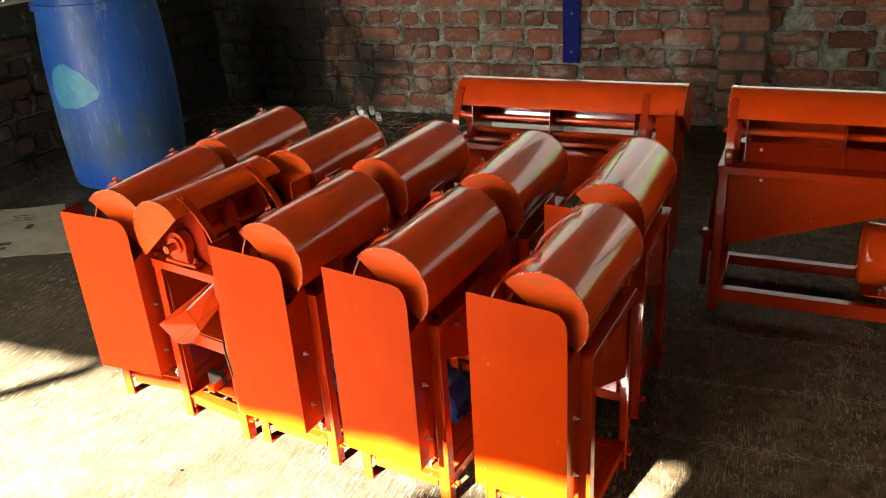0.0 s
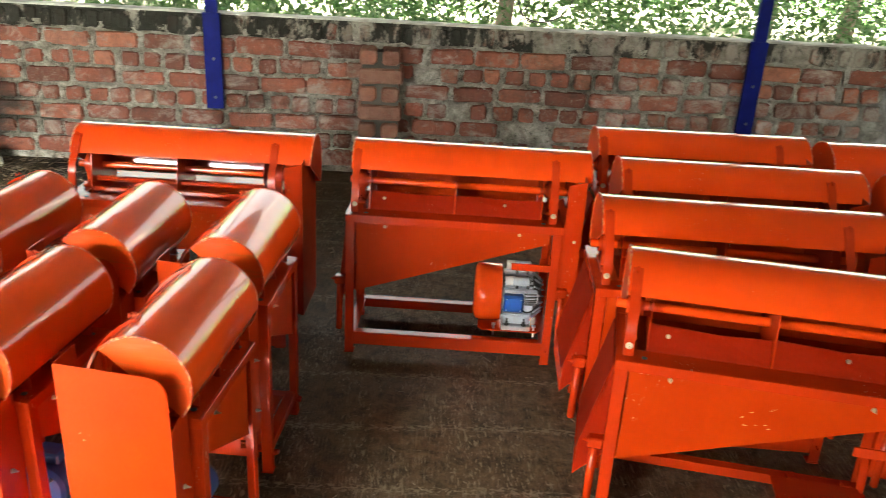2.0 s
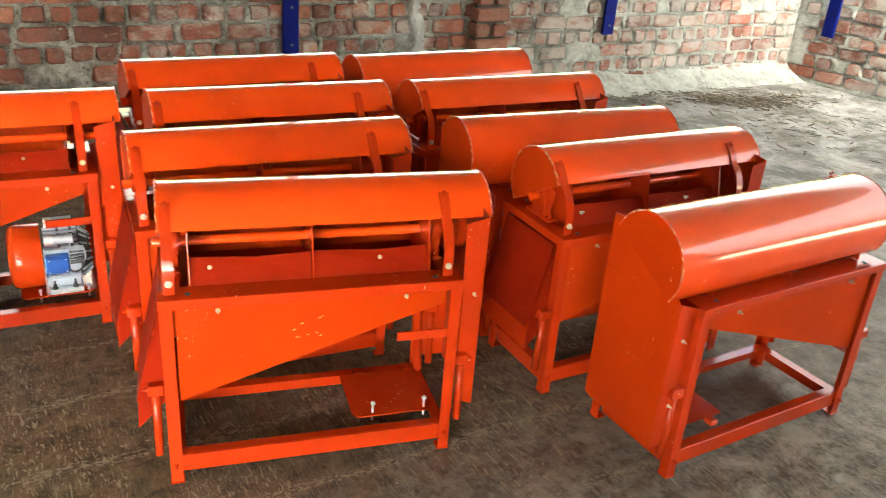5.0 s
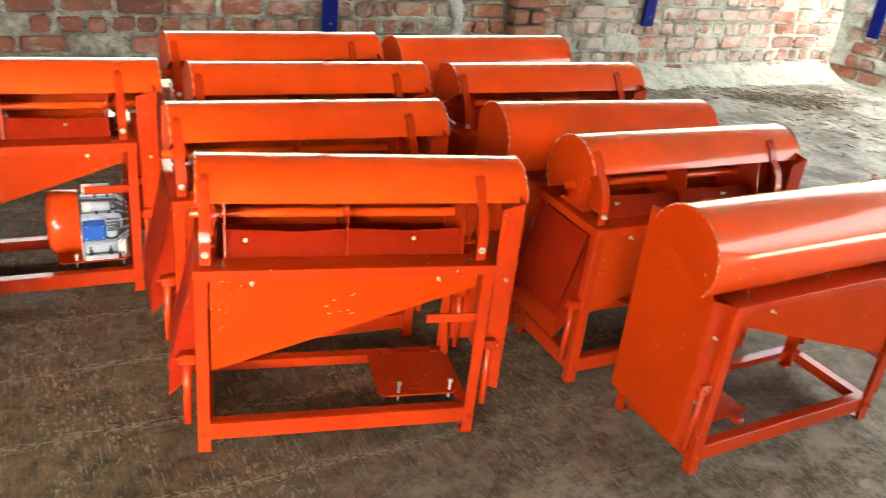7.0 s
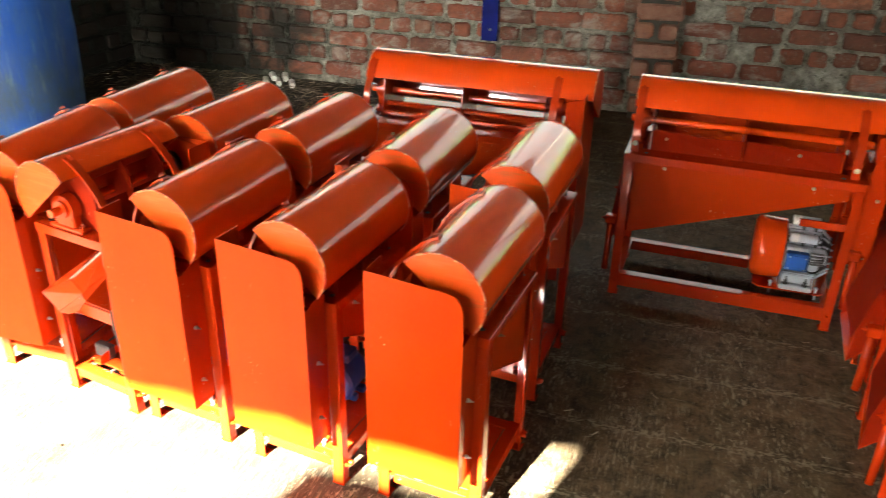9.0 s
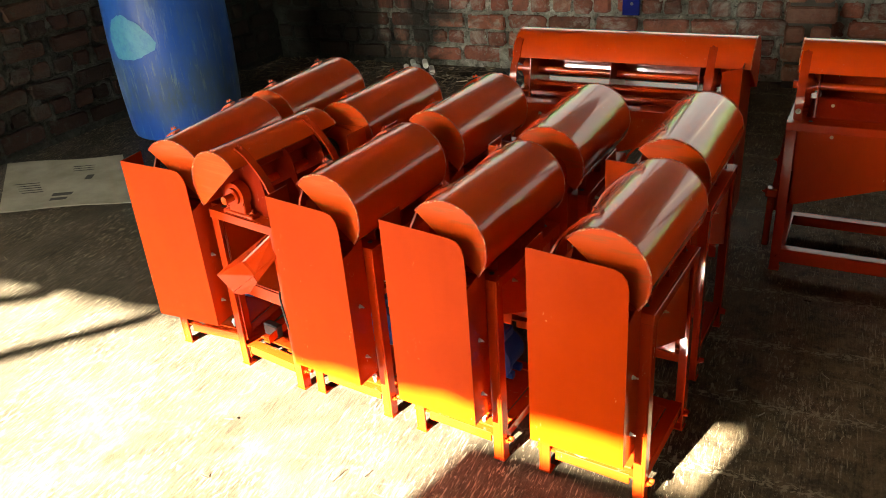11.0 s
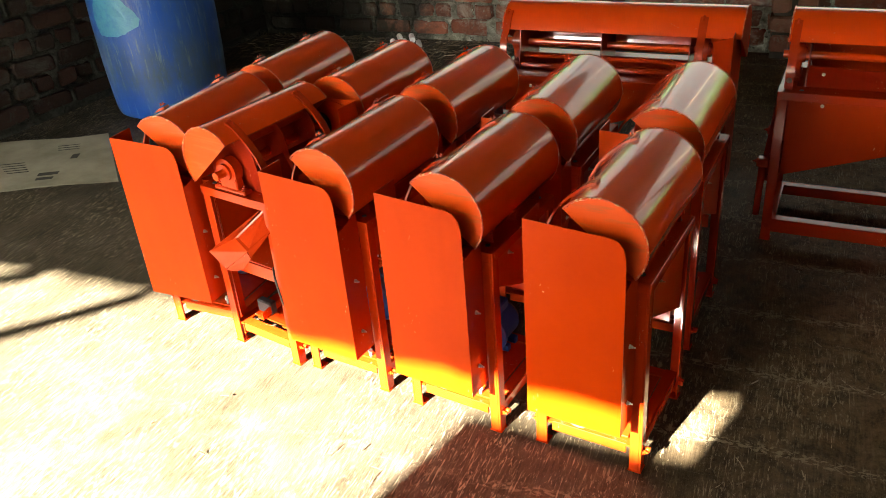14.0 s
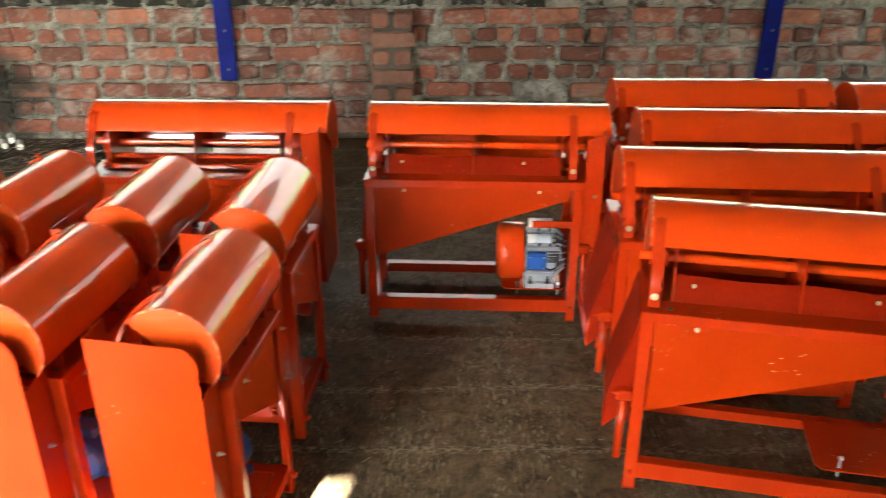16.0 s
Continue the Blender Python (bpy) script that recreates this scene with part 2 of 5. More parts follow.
col = k.mix(times(k, k.ramp(long_fleck, [(0.585, 0), (0.635, 0.9)]), worn), col, (0.264, 0.22, 0.154))
col = k.mix(times(k, k.ramp(cross, [(0.66, 0), (0.70, 0.9)]), k.ramp(patch, [(0.38, 0.1), (0.5, 1.0)])), col, (0.264, 0.22, 0.1595))
col = k.mix(k.ramp(fine, [(0.64, 0), (0.72, 0.7)]), col, (0.22, 0.187, 0.1375))
col = k.mix(times(k, k.ramp(dust, [(0.49, 0), (0.62, 0.9)]), times(k, unshaded_floor.outputs[0], along(k, 0.4, 1.6, 0.1, 1.0))), col, (0.34, 0.315, 0.27))
# east end: pale dust, and the brighter light there painted in with it
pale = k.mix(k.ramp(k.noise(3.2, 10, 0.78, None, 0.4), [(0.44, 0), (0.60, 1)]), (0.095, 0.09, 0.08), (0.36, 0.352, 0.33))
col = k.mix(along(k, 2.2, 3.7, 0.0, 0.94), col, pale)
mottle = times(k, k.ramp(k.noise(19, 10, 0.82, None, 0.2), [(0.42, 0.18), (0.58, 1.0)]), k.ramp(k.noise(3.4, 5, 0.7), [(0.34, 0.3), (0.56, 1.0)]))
col = k.mix(times(k, mottle, times(k, unshaded_floor.outputs[0], along(k, 0.5, 1.2, 0.0, 0.9))), col, (0.38, 0.35, 0.30))
# crisp chips in clusters, and faint rows of them across the broom lines
chip = k.ramp(k.noise(1.0, 3, 0.6, (125, 34, 1), 0.6), [(0.585, 0), (0.61, 1.0)])
cluster = k.ramp(k.noise(1.0, 4, 0.6, (4.5, 1.6, 1), 0.4), [(0.47, 0.0), (0.58, 0.9)])
wave = k.n.new("ShaderNodeTexWave")
wave.bands_direction = "Y"
wave.inputs["Scale"].default_value, wave.inputs["Distortion"].default_value = 1.15, 1.1
wave.inputs["Detail"].default_value, wave.inputs["Detail Scale"].default_value = 3, 1.6
k.l.new(k.c, wave.inputs["Vector"])
row = k.ramp(wave.outputs["Fac"], [(0.955, 0), (0.99, 0.65)])
row_chip = k.ramp(k.noise(1.0, 3, 0.6, (60, 110, 1), 0.5), [(0.50, 0), (0.55, 1.0)])
near_rows = times(k, row, along(k, -0.7, -0.2, 0.15, 1.0))
col = k.mix(times(k, chip, cluster), col, (0.275, 0.231, 0.1595))
col = k.mix(times(k, row_chip, near_rows), col, (0.286, 0.242, 0.1705))
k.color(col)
k.rough(k.ramp(k.noise(3, 4), [(0.3, 0.45), (0.7, 0.7)]))
hm = k.n.new("ShaderNodeMath")
hm.operation = "ADD"
k.l.new(ridge, hm.inputs[0])
k.l.new(times(k, grit, 0.35), hm.inputs[1])
k.bump(hm.outputs[0], 0.7, 0.006)
FLOOR = k.m


def grime_shade(k, col):
    """Old soot and algae stains, and the west end's shade painted in with them."""
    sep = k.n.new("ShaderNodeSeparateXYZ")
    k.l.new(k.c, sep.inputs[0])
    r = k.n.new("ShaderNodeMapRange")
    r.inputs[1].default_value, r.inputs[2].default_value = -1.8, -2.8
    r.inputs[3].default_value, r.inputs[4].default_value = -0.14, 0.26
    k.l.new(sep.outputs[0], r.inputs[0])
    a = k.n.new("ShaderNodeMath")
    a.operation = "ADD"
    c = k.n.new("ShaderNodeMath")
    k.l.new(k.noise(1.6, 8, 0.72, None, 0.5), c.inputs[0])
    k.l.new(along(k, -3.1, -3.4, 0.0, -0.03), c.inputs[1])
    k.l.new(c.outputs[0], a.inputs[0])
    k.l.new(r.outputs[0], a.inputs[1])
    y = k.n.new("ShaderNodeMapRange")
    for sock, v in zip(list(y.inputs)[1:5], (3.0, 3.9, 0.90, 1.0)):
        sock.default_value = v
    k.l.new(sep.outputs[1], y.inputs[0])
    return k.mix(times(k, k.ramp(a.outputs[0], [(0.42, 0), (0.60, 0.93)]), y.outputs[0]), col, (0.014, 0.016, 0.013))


def brick_mat(name, shuffle, clean=False):
    k = Mat(name, 0.88, 0, 0.25)
    r = k.rand() if shuffle == "object" else k.island()
    k.world_coords()
    col = k.ramp(r, [(0.0, (0.12, 0.045, 0.030)), (0.3, (0.20, 0.068, 0.044)), (0.7, (0.29, 0.096, 0.058)), (0.9, (0.37, 0.15, 0.09)), (1.0, (0.18, 0.105, 0.08))])
    col = k.mix(k.ramp(k.noise(24, 8, 0.8), [(0.42, 0), (0.64, 0.6)]), col, (0.085, 0.040, 0.030))
    col = k.mix(k.ramp(k.noise(55, 6, 0.8), [(0.56, 0), (0.70, 0.6)]), col, (0.22, 0.13, 0.095))
    add = k.n.new("ShaderNodeMath")
    k.l.new(k.noise(5.5, 9, 0.78, (1, 1, 1.4), 0.5), add.inputs[0])
    k.l.new(along(k, -0.4, 4.2, -0.05, 0.075), add.inputs[1])
    low = k.n.new("ShaderNodeMath")
    low.operation = "MULTIPLY_ADD"
    k.l.new(k.noise(1.5, 4, 0.6), low.inputs[0])
    low.inputs[1].default_value, low.inputs[2].default_value = 0.5, -0.235
    both = k.n.new("ShaderNodeMath")
    k.l.new(add.outputs[0], both.inputs[0])
    k.l.new(low.outputs[0], both.inputs[1])
    add = both
    smear = k.ramp(add.outputs[0], [(0.50, 0), (0.66, 0.75)]) if not clean else k.ramp(add.outputs[0], [(0.62, 0), (0.76, 0.6)])
    col = k.mix(smear, col, (0.40, 0.375, 0.33))
    col = k.mix(k.ramp(k.noise(17, 7, 0.75, None, 0.4), [(0.56, 0), (0.66, 0.7)]), col, (0.25, 0.245, 0.21))
    dirt_shade = k.ramp(k.noise(2.3, 6, 0.7), [(0.52, 0), (0.74, 0.5)])
    col = k.mix(dirt_shade, col, (0.06, 0.053, 0.045))
    if clean:
        col = k.mix(k.ramp(k.noise(7, 6, 0.7), [(0.38, 0.15), (0.62, 0.75)]), col, (0.27, 0.155, 0.11))
    k.color(col if clean else grime_shade(k, col))
    k.bump(k.noise(42, 7, 0.75), 0.8, 0.016)
    return k.m


BRICK = brick_mat("red_clay_brick", "object")
PIER_BRICK = brick_mat("pier_clay_brick", "object", True)
BRICK_FAR = brick_mat("red_clay_brick_joined", "island")
k = Mat("cement_mortar", 0.92, 0, 0.2)
k.world_coords()
col = k.mix(k.ramp(k.noise(13, 9, 0.8), [(0.36, 0), (0.50, 0.4), (0.66, 1)]), (0.125, 0.125, 0.10), (0.54, 0.545, 0.475))
col = k.mix(k.ramp(k.noise(46, 5, 0.7), [(0.34, 0.8), (0.44, 0)]), col, (0.035, 0.036, 0.030))
col = k.mix(k.ramp(k.noise(1.7, 6, 0.7), [(0.52, 0), (0.72, 0.55)]), col, (0.07, 0.07, 0.058))
col = k.mix(k.ramp(k.noise(9, 6, 0.7), [(0.6, 0), (0.72, 0.6)]), col, (0.27, 0.12, 0.08))
lime = times(k, k.ramp(k.noise(6, 8, 0.78), [(0.36, 0.1), (0.56, 1.0)]), along(k, 1.2, 3.6, 0.0, 0.55))
col = k.mix(lime, col, (0.56, 0.57, 0.51))
k.color(grime_shade(k, col))
k.bump(k.noise(34, 9, 0.8), 1.0, 0.03)
MORTAR = k.m
# dark plaster; on the unseen south walls it cuts bounced light
k = Mat("dark_plaster", 0.9, 0, 0.2)
k.world_coords()
k.color(k.mix(k.ramp(k.noise(3, 6, 0.7), [(0.35, 0), (0.7, 1)]), (0.055, 0.05, 0.045), (0.095, 0.088, 0.078)))
k.bump(k.noise(30, 6, 0.7), 0.5, 0.01)
DARK_PLASTER = k.m
def black_drips(k, col):
    """Old algae running down from the wall's top, thickest at the west end."""
    add = k.n.new("ShaderNodeMath")
    k.l.new(k.noise(8, 7, 0.72, (1, 1, 0.5), 0.3), add.inputs[0])
    k.l.new(along(k, -1.2, 1.0, 0.09, 0.012), add.inputs[1])
    return k.mix(k.ramp(add.outputs[0], [(0.49, 0), (0.56, 0.95)]), col, (0.012, 0.013, 0.010))


k = Mat("mossy_coping_plaster", 0.92, 0, 0.2)
k.world_coords()
col = k.mix(k.ramp(k.noise(13, 8, 0.78), [(0.36, 0), (0.62, 1)]), (0.11, 0.10, 0.08), (0.30, 0.29, 0.245))
k.color(black_drips(k, col))
k.bump(k.noise(30, 7, 0.75), 0.8, 0.02)
COPING = k.m
k = Mat("coping_top_cement", 0.9, 0, 0.2)
k.world_coords()
k.color(k.mix(k.ramp(k.noise(8, 6), [(0.4, 0), (0.6, 1)]), (0.46, 0.46, 0.43), (0.24, 0.24, 0.22)))
TOPCEM = k.m

k = Mat("weathered_sheet_metal", 0.45, 0.0, 0.4)
k.world_coords()
col = k.mix(k.ramp(k.noise(1.0, 5, 0.7, (30, 30, 2.0)), [(0.35, 0), (0.65, 1)]), (0.36, 0.42, 0.38), (0.24, 0.29, 0.26))
k.color(k.mix(k.ramp(k.noise(7, 6, 0.7), [(0.56, 0), (0.70, 0.5)]), col, (0.14, 0.15, 0.12)))
SHEET = k.m
k = Mat("blue_post_paint", 0.55, 0, 0.06)
k.color(k.mix(k.ramp(k.noise(9, 5), [(0.4, 0), (0.75, 1)]), (0.0025, 0.006, 0.085), (0.004, 0.010, 0.13)))
k.bump(k.noise(20, 3), 0.2, 0.004)
BLUE = k.m
k = Mat("roof_sheet", 0.5, 0.3)
k.world_coords()
k.color(k.mix(k.noise(2, 4), (0.105, 0.092, 0.078), (0.065, 0.058, 0.050)))
ROOF = k.m
k = Mat("cardboard", 0.85, 0, 0.2)
k.color(k.mix(k.ramp(k.noise(7, 5), [(0.35, 0), (0.7, 1)]), (0.29, 0.265, 0.20), (0.20, 0.18, 0.13)))
k.bump(k.noise(90, 2, 0.5, (1, 0.05, 1)), 0.15, 0.003)
CARD = k.m
k = Mat("cardboard_print", 0.8)
k.color(k.mix(k.noise(30, 4), (0.02, 0.017, 0.013), (0.04, 0.034, 0.026)))
INK = k.m
k = Mat("pvc_white", 0.45)
k.color(k.mix(k.noise(20, 3), (0.72, 0.72, 0.68), (0.58, 0.58, 0.55)))
PVC = k.m
k = Mat("leaf", 0.5, 0, 0.35)
col = k.ramp(k.island(), [(0, (0.036, 0.085, 0.026)), (0.5, (0.078, 0.155, 0.052)), (1, (0.15, 0.23, 0.095))])
k.color(col)
tr = k.n.new("ShaderNodeBsdfTranslucent")
k.l.new(col, tr.inputs[0])
mx = k.n.new("ShaderNodeMixShader")
mx.inputs[0].default_value = 0.45
k.l.new(k.b.outputs[0], mx.inputs[1])
k.l.new(tr.outputs[0], mx.inputs[2])
k.l.new(mx.outputs[0], k.n["Material Output"].inputs[0])
LEAF = k.m
k = Mat("bark", 0.9)
k.color(k.mix(k.noise(12, 5, 0.7, (1, 1, 0.2)), (0.12, 0.09, 0.06), (0.22, 0.18, 0.13)))
BARK = k.m
k = Mat("dry_straw", 0.85)
k.color(k.ramp(k.island(), [(0, (0.05, 0.038, 0.023)), (0.6, (0.11, 0.085, 0.052)), (0.92, (0.20, 0.165, 0.115)), (1, (0.36, 0.32, 0.25))]))
STRAW = k.m
k = Mat("soil_grass", 0.95)
k.world_coords()
k.color(k.mix(k.ramp(k.noise(2.5, 7, 0.7), [(0.4, 0), (0.65, 1)]), (0.165, 0.14, 0.10), (0.07, 0.085, 0.04)))
GROUND = k.m


# ---- mesh helpers ----
def part(name, bm, material, parent=None, label="", smooth=False):
    """Links a bmesh as one mesh object, under its thing or part where one is given."""
    me = bpy.data.meshes.new(name)
    bm.normal_update()
    bm.to_mesh(me)
    bm.free()
    me.materials.append(material)
    if smooth:
        for p in me.polygons:
            p.use_smooth = True
    ob = new(name, me)
    if parent is not None:
        ob.parent = parent
    if label:
        ob["label"] = label
    return ob


def empty(name, m=None):
    ob = new(name)
    ob.empty_display_size = 0.05
    if m is not None:
        ob.matrix_basis = m
    return ob


def box(bm, x0, x1, y0, y1, z0, z1, bevel=0.0):
    r = bmesh.ops.create_cube(bm, size=1)
    bmesh.ops.scale(bm, vec=(x1 - x0, y1 - y0, z1 - z0), verts=r["verts"])
    bmesh.ops.translate(bm, vec=((x0 + x1) / 2, (y0 + y1) / 2, (z0 + z1) / 2), verts=r["verts"])
    if bevel:
        es = list({e for v in r["verts"] for e in v.link_edges})
        bmesh.ops.bevel(bm, geom=es, offset=bevel, segments=1, affect="EDGES")
    return bm


def boxed(*a, **kw):
    return box(bmesh.new(), *a, **kw)


def rod(bm, a, b, r, n=12, r2=None):
    a, b = Vector(a), Vector(b)
    d = b - a
    m = Matrix.Translation((a + b) / 2) @ d.to_track_quat("Z", "Y").to_matrix().to_4x4()
    bmesh.ops.create_cone(bm, cap_ends=True, segments=n, radius1=r, radius2=r if r2 is None else r2, depth=d.length, matrix=m)
    return bm


def plate(bm, pts, off):
    """A flat polygon with thickness: its points and the offset of its other face."""
    off = Vector(off)
    a = [bm.verts.new(p) for p in pts]
    b = [bm.verts.new(Vector(p) + off) for p in pts]
    bm.faces.new(a)
    bm.faces.new(b[::-1])
    n = len(a)
    for i in range(n):
        bm.faces.new((a[i], b[i], b[(i + 1) % n], a[(i + 1) % n]))
    bmesh.ops.recalc_face_normals(bm, faces=bm.faces)
    return bm


def arc_shell(bm, x0, x1, yc, zc, r, a0, a1, t, n=28):
    """Rolled sheet: an arc about the x axis from angle a0 to a1 (0 is +y, 90 is up)."""
    rings = []
    for x in (x0, x1):
        for rr in (r, r - t):
            rings.append([bm.verts.new((x, yc + rr * math.cos(radians(a0 + (a1 - a0) * i / n)), zc + rr * math.sin(radians(a0 + (a1 - a0) * i / n)))) for i in range(n + 1)])
    o0, i0, o1, i1 = rings
    for i in range(n):
        for p, q in ((o0, o1), (i1, i0), (i0, o0), (o1, i1)):
            bm.faces.new((p[i], p[i + 1], q[i + 1], q[i]))
    for j in (0, n):
        bm.faces.new((o0[j], o1[j], i1[j], i0[j]))
    bmesh.ops.recalc_face_normals(bm, faces=bm.faces)
    return bm


def bolt(bm, p, d, r=0.006, h=0.005):
    p, d, r = Vector(p), Vector(d), r * 0.8
    rod(bm, p, p + d * h * 0.35, r * 1.5, 12)
    rod(bm, p + d * h * 0.3, p + d * h * 1.3, r, 6)
    rod(bm, p + d * h, p + d * h * 2.4, r * 0.5, 8)
    return bm


def smooth_by_angle(ob, deg=35):
    me = ob.data
    bm = bmesh.new()
    bm.from_mesh(me)
    for f in bm.faces:
        f.smooth = True
    for e in bm.edges:
        e.smooth = len(e.link_faces) == 2 and e.calc_face_angle(0) < radians(deg)
    bm.to_mesh(me)
    bm.free()
    return ob


def pillow_block(parent, x, zc, zb, yc):
    """Bearing on the frame's end: foot, housing ring, boss and grease nipple."""
    bm = bmesh.new()
    box(bm, x - 0.014, x + 0.014, yc - 0.055, yc + 0.055, zb, zb + 0.012, 0.003)
    box(bm, x - 0.012, x + 0.012, yc - 0.03, yc + 0.03, zb + 0.01, zc, 0.003)
    rod(bm, (x - 0.013, yc, zc), (x + 0.013, yc, zc), 0.034, 20)
    rod(bm, (x - 0.02, yc, zc), (x + 0.02, yc, zc), 0.022, 16)
    b = smooth_by_angle(part("bearing", bm, ORANGE, parent))
    for dy in (-0.043, 0.043):
        part("bearing_bolt", bolt(bmesh.new(), (x, yc + dy, zb + 0.012), (0, 0, 1), 0.0075), ORANGE, b)
    return b


def strip(bm, x0, x1, pts, t):
    """A bent flat bar: a polyline in (y, z), as wide as x0 to x1."""
    n = len(pts)
    rows = []
    for i, (y, z) in enumerate(pts):
        a, b = pts[max(i - 1, 0)], pts[min(i + 1, n - 1)]
        d = Vector((b[0] - a[0], b[1] - a[1])).normalized()
        ny, nz = -d.y * t, d.x * t
        rows.append([bm.verts.new(p) for p in ((x0, y, z), (x1, y, z), (x1, y + ny, z + nz), (x0, y + ny, z + nz))])
    for p, q in zip(rows, rows[1:]):
        for i in range(4):
            bm.faces.new((p[i], p[(i + 1) % 4], q[(i + 1) % 4], q[i]))
    bm.faces.new(rows[0])
    bm.faces.new(rows[-1][::-1])
    bmesh.ops.recalc_face_normals(bm, faces=bm.faces)
    return bm


def span(a, b):
    return (min(a, b), max(a, b))


def frame_of_angles(e, L, D, H, W, bar, rail0, rail1):
    """Four angle-iron legs, top bars, bottom rails."""
    for sx in (-1, 1):
        for sy in (-1, 1):
            bm = bmesh.new()
            box(bm, *span(sx * L, sx * (L - W)), *span(sy * D, sy * (D - 0.005)), 0.0, H - bar, 0.001)
            box(bm, *span(sx * L, sx * (L - 0.005)), *span(sy * (D - 0.005), sy * (D - W)), 0.0, H - bar, 0.001)
            post = part("leg", bm, ORANGE, e)
            part("leg_bolt", bolt(bmesh.new(), (sx * (L - W / 2), sy * D, (rail0 + rail1) / 2), (0, sy, 0), 0.006), ORANGE, post)
            part("foot_pad", boxed(*span(sx * (L + 0.002), sx * (L - W - 0.002)), *span(sy * (D + 0.002), sy * (D - W - 0.002)), 0.0, 0.004, 0.001), ORANGE, post)
    for sy in (-1, 1):
        bm = bmesh.new()
        box(bm, -L - 0.002, L + 0.002, *span(sy * (D + 0.002), sy * (D - 0.003)), H - bar, H, 0.001)
        box(bm, -L - 0.002, L + 0.002, *span(sy * (D - 0.003), sy * (D - 0.4 * D)), H - 0.005, H)
        b = part("top_bar", bm, ORANGE, e)
        # black discs stand in for the darkness of bolt holes
        for x in (-0.82 * L, 0.82 * L):
            part("bolt_hole", rod(bmesh.new(), (x, sy * (D - 0.024), H), (x, sy * (D - 0.024), H + 0.0012), 0.0062, 12), BLACK, b)
        bm = bmesh.new()
        box(bm, -L + 0.0052, L - 0.0052, *span(sy * (D - 0.007), sy * (D - 0.012)), rail0, rail1, 0.001)
        box(bm, -L + 0.0052, L - 0.0052, *span(sy * (D - 0.012), sy * (D - 0.036)), rail1 - 0.005, rail1)
        part("bottom_rail", bm, ORANGE, e)
    for sx in (-1, 1):
        bm = bmesh.new()
        box(bm, *span(sx * (L + 0.002), sx * (L - 0.004)), -D + 0.003, D - 0.003, H - bar, H - 0.0005, 0.001)
        box(bm, *span(sx * (L - 0.004), sx * (L - 0.045)), -0.6 * D, 0.6 * D, H - 0.0055, H - 0.0005)
        part("end_bar", bm, ORANGE, e)
        bm = bmesh.new()
        box(bm, *span(sx * (L - 0.007), sx * (L - 0.012)), -D + 0.036, D - 0.036, rail0, rail1, 0.001)
        box(bm, *span(sx * (L - 0.012), sx * (L - 0.036)), -D + 0.036, D - 0.036, rail1 - 0.005, rail1)
        part("end_rail", bm, ORANGE, e)


def rolled_hood(e, yc, zc, R, x0, x1, a0, a1, arms, arm_pts, arm_w, end_paint):
    hood = smooth_by_angle(part("hood", arc_shell(bmesh.new(), x0, x1, yc, zc, R, a0, a1, 0.0025, 44), LIT_PAINT, e))
    for x in (x0 + 0.001, x1 - 0.0035):
        pts = [(x, yc + (R - 0.0026) * math.cos(radians(a)), zc + (R - 0.0026) * math.sin(radians(a))) for a in np.linspace(a0, a1, 26)]
        end = part("hood_end", plate(bmesh.new(), pts, (0.0025, 0, 0)), end_paint, hood)
        # uneven weld seam round the rim
        rng = random.Random(int(1000 * (x + 2)))
        bm = bmesh.new()
        ring = [(x + (0.0 if x < 0 else 0.0025) + rng.uniform(-0.0006, 0.0006), yc + (R - 0.0005 + rng.uniform(-0.0007, 0.0007)) * math.cos(radians(a)), zc + (R - 0.0005 + rng.uniform(-0.0007, 0.0007)) * math.sin(radians(a))) for a in np.linspace(a0, a1, 46)]
        for p, q in zip(ring, ring[1:]):
            rod(bm, p, q, rng.uniform(0.0016, 0.0032), 6, rng.uniform(0.0014, 0.0026))
        part("weld_seam", bm, WELD, end)
    for x in arms:
        arm = smooth_by_angle(part("hood_arm", strip(bmesh.new(), x - arm_w, x + arm_w, arm_pts, -0.005), ORANGE, e), 50)
        (y0, z0), (y1, z1) = arm_pts[-1], arm_pts[-2]
        d = Vector((0, -(z0 - z1), y0 - y1)).normalized()
        for f in (0.25, 0.8):
            p = Vector((x, y0 + (y1 - y0) * f, z0 + (z1 - z0) * f)) + d * 0.004
            part("rivet", bolt(bmesh.new(), p, d, 0.0042, 0.003), ORANGE, arm)
        part("arm_bolt", bolt(bmesh.new(), (x, arm_pts[0][0] - 0.0005, arm_pts[0][1] + 0.024), (0, -1, 0), 0.0068, 0.005), ZINC, arm, "bright zinc-plated bolt")
    return hood


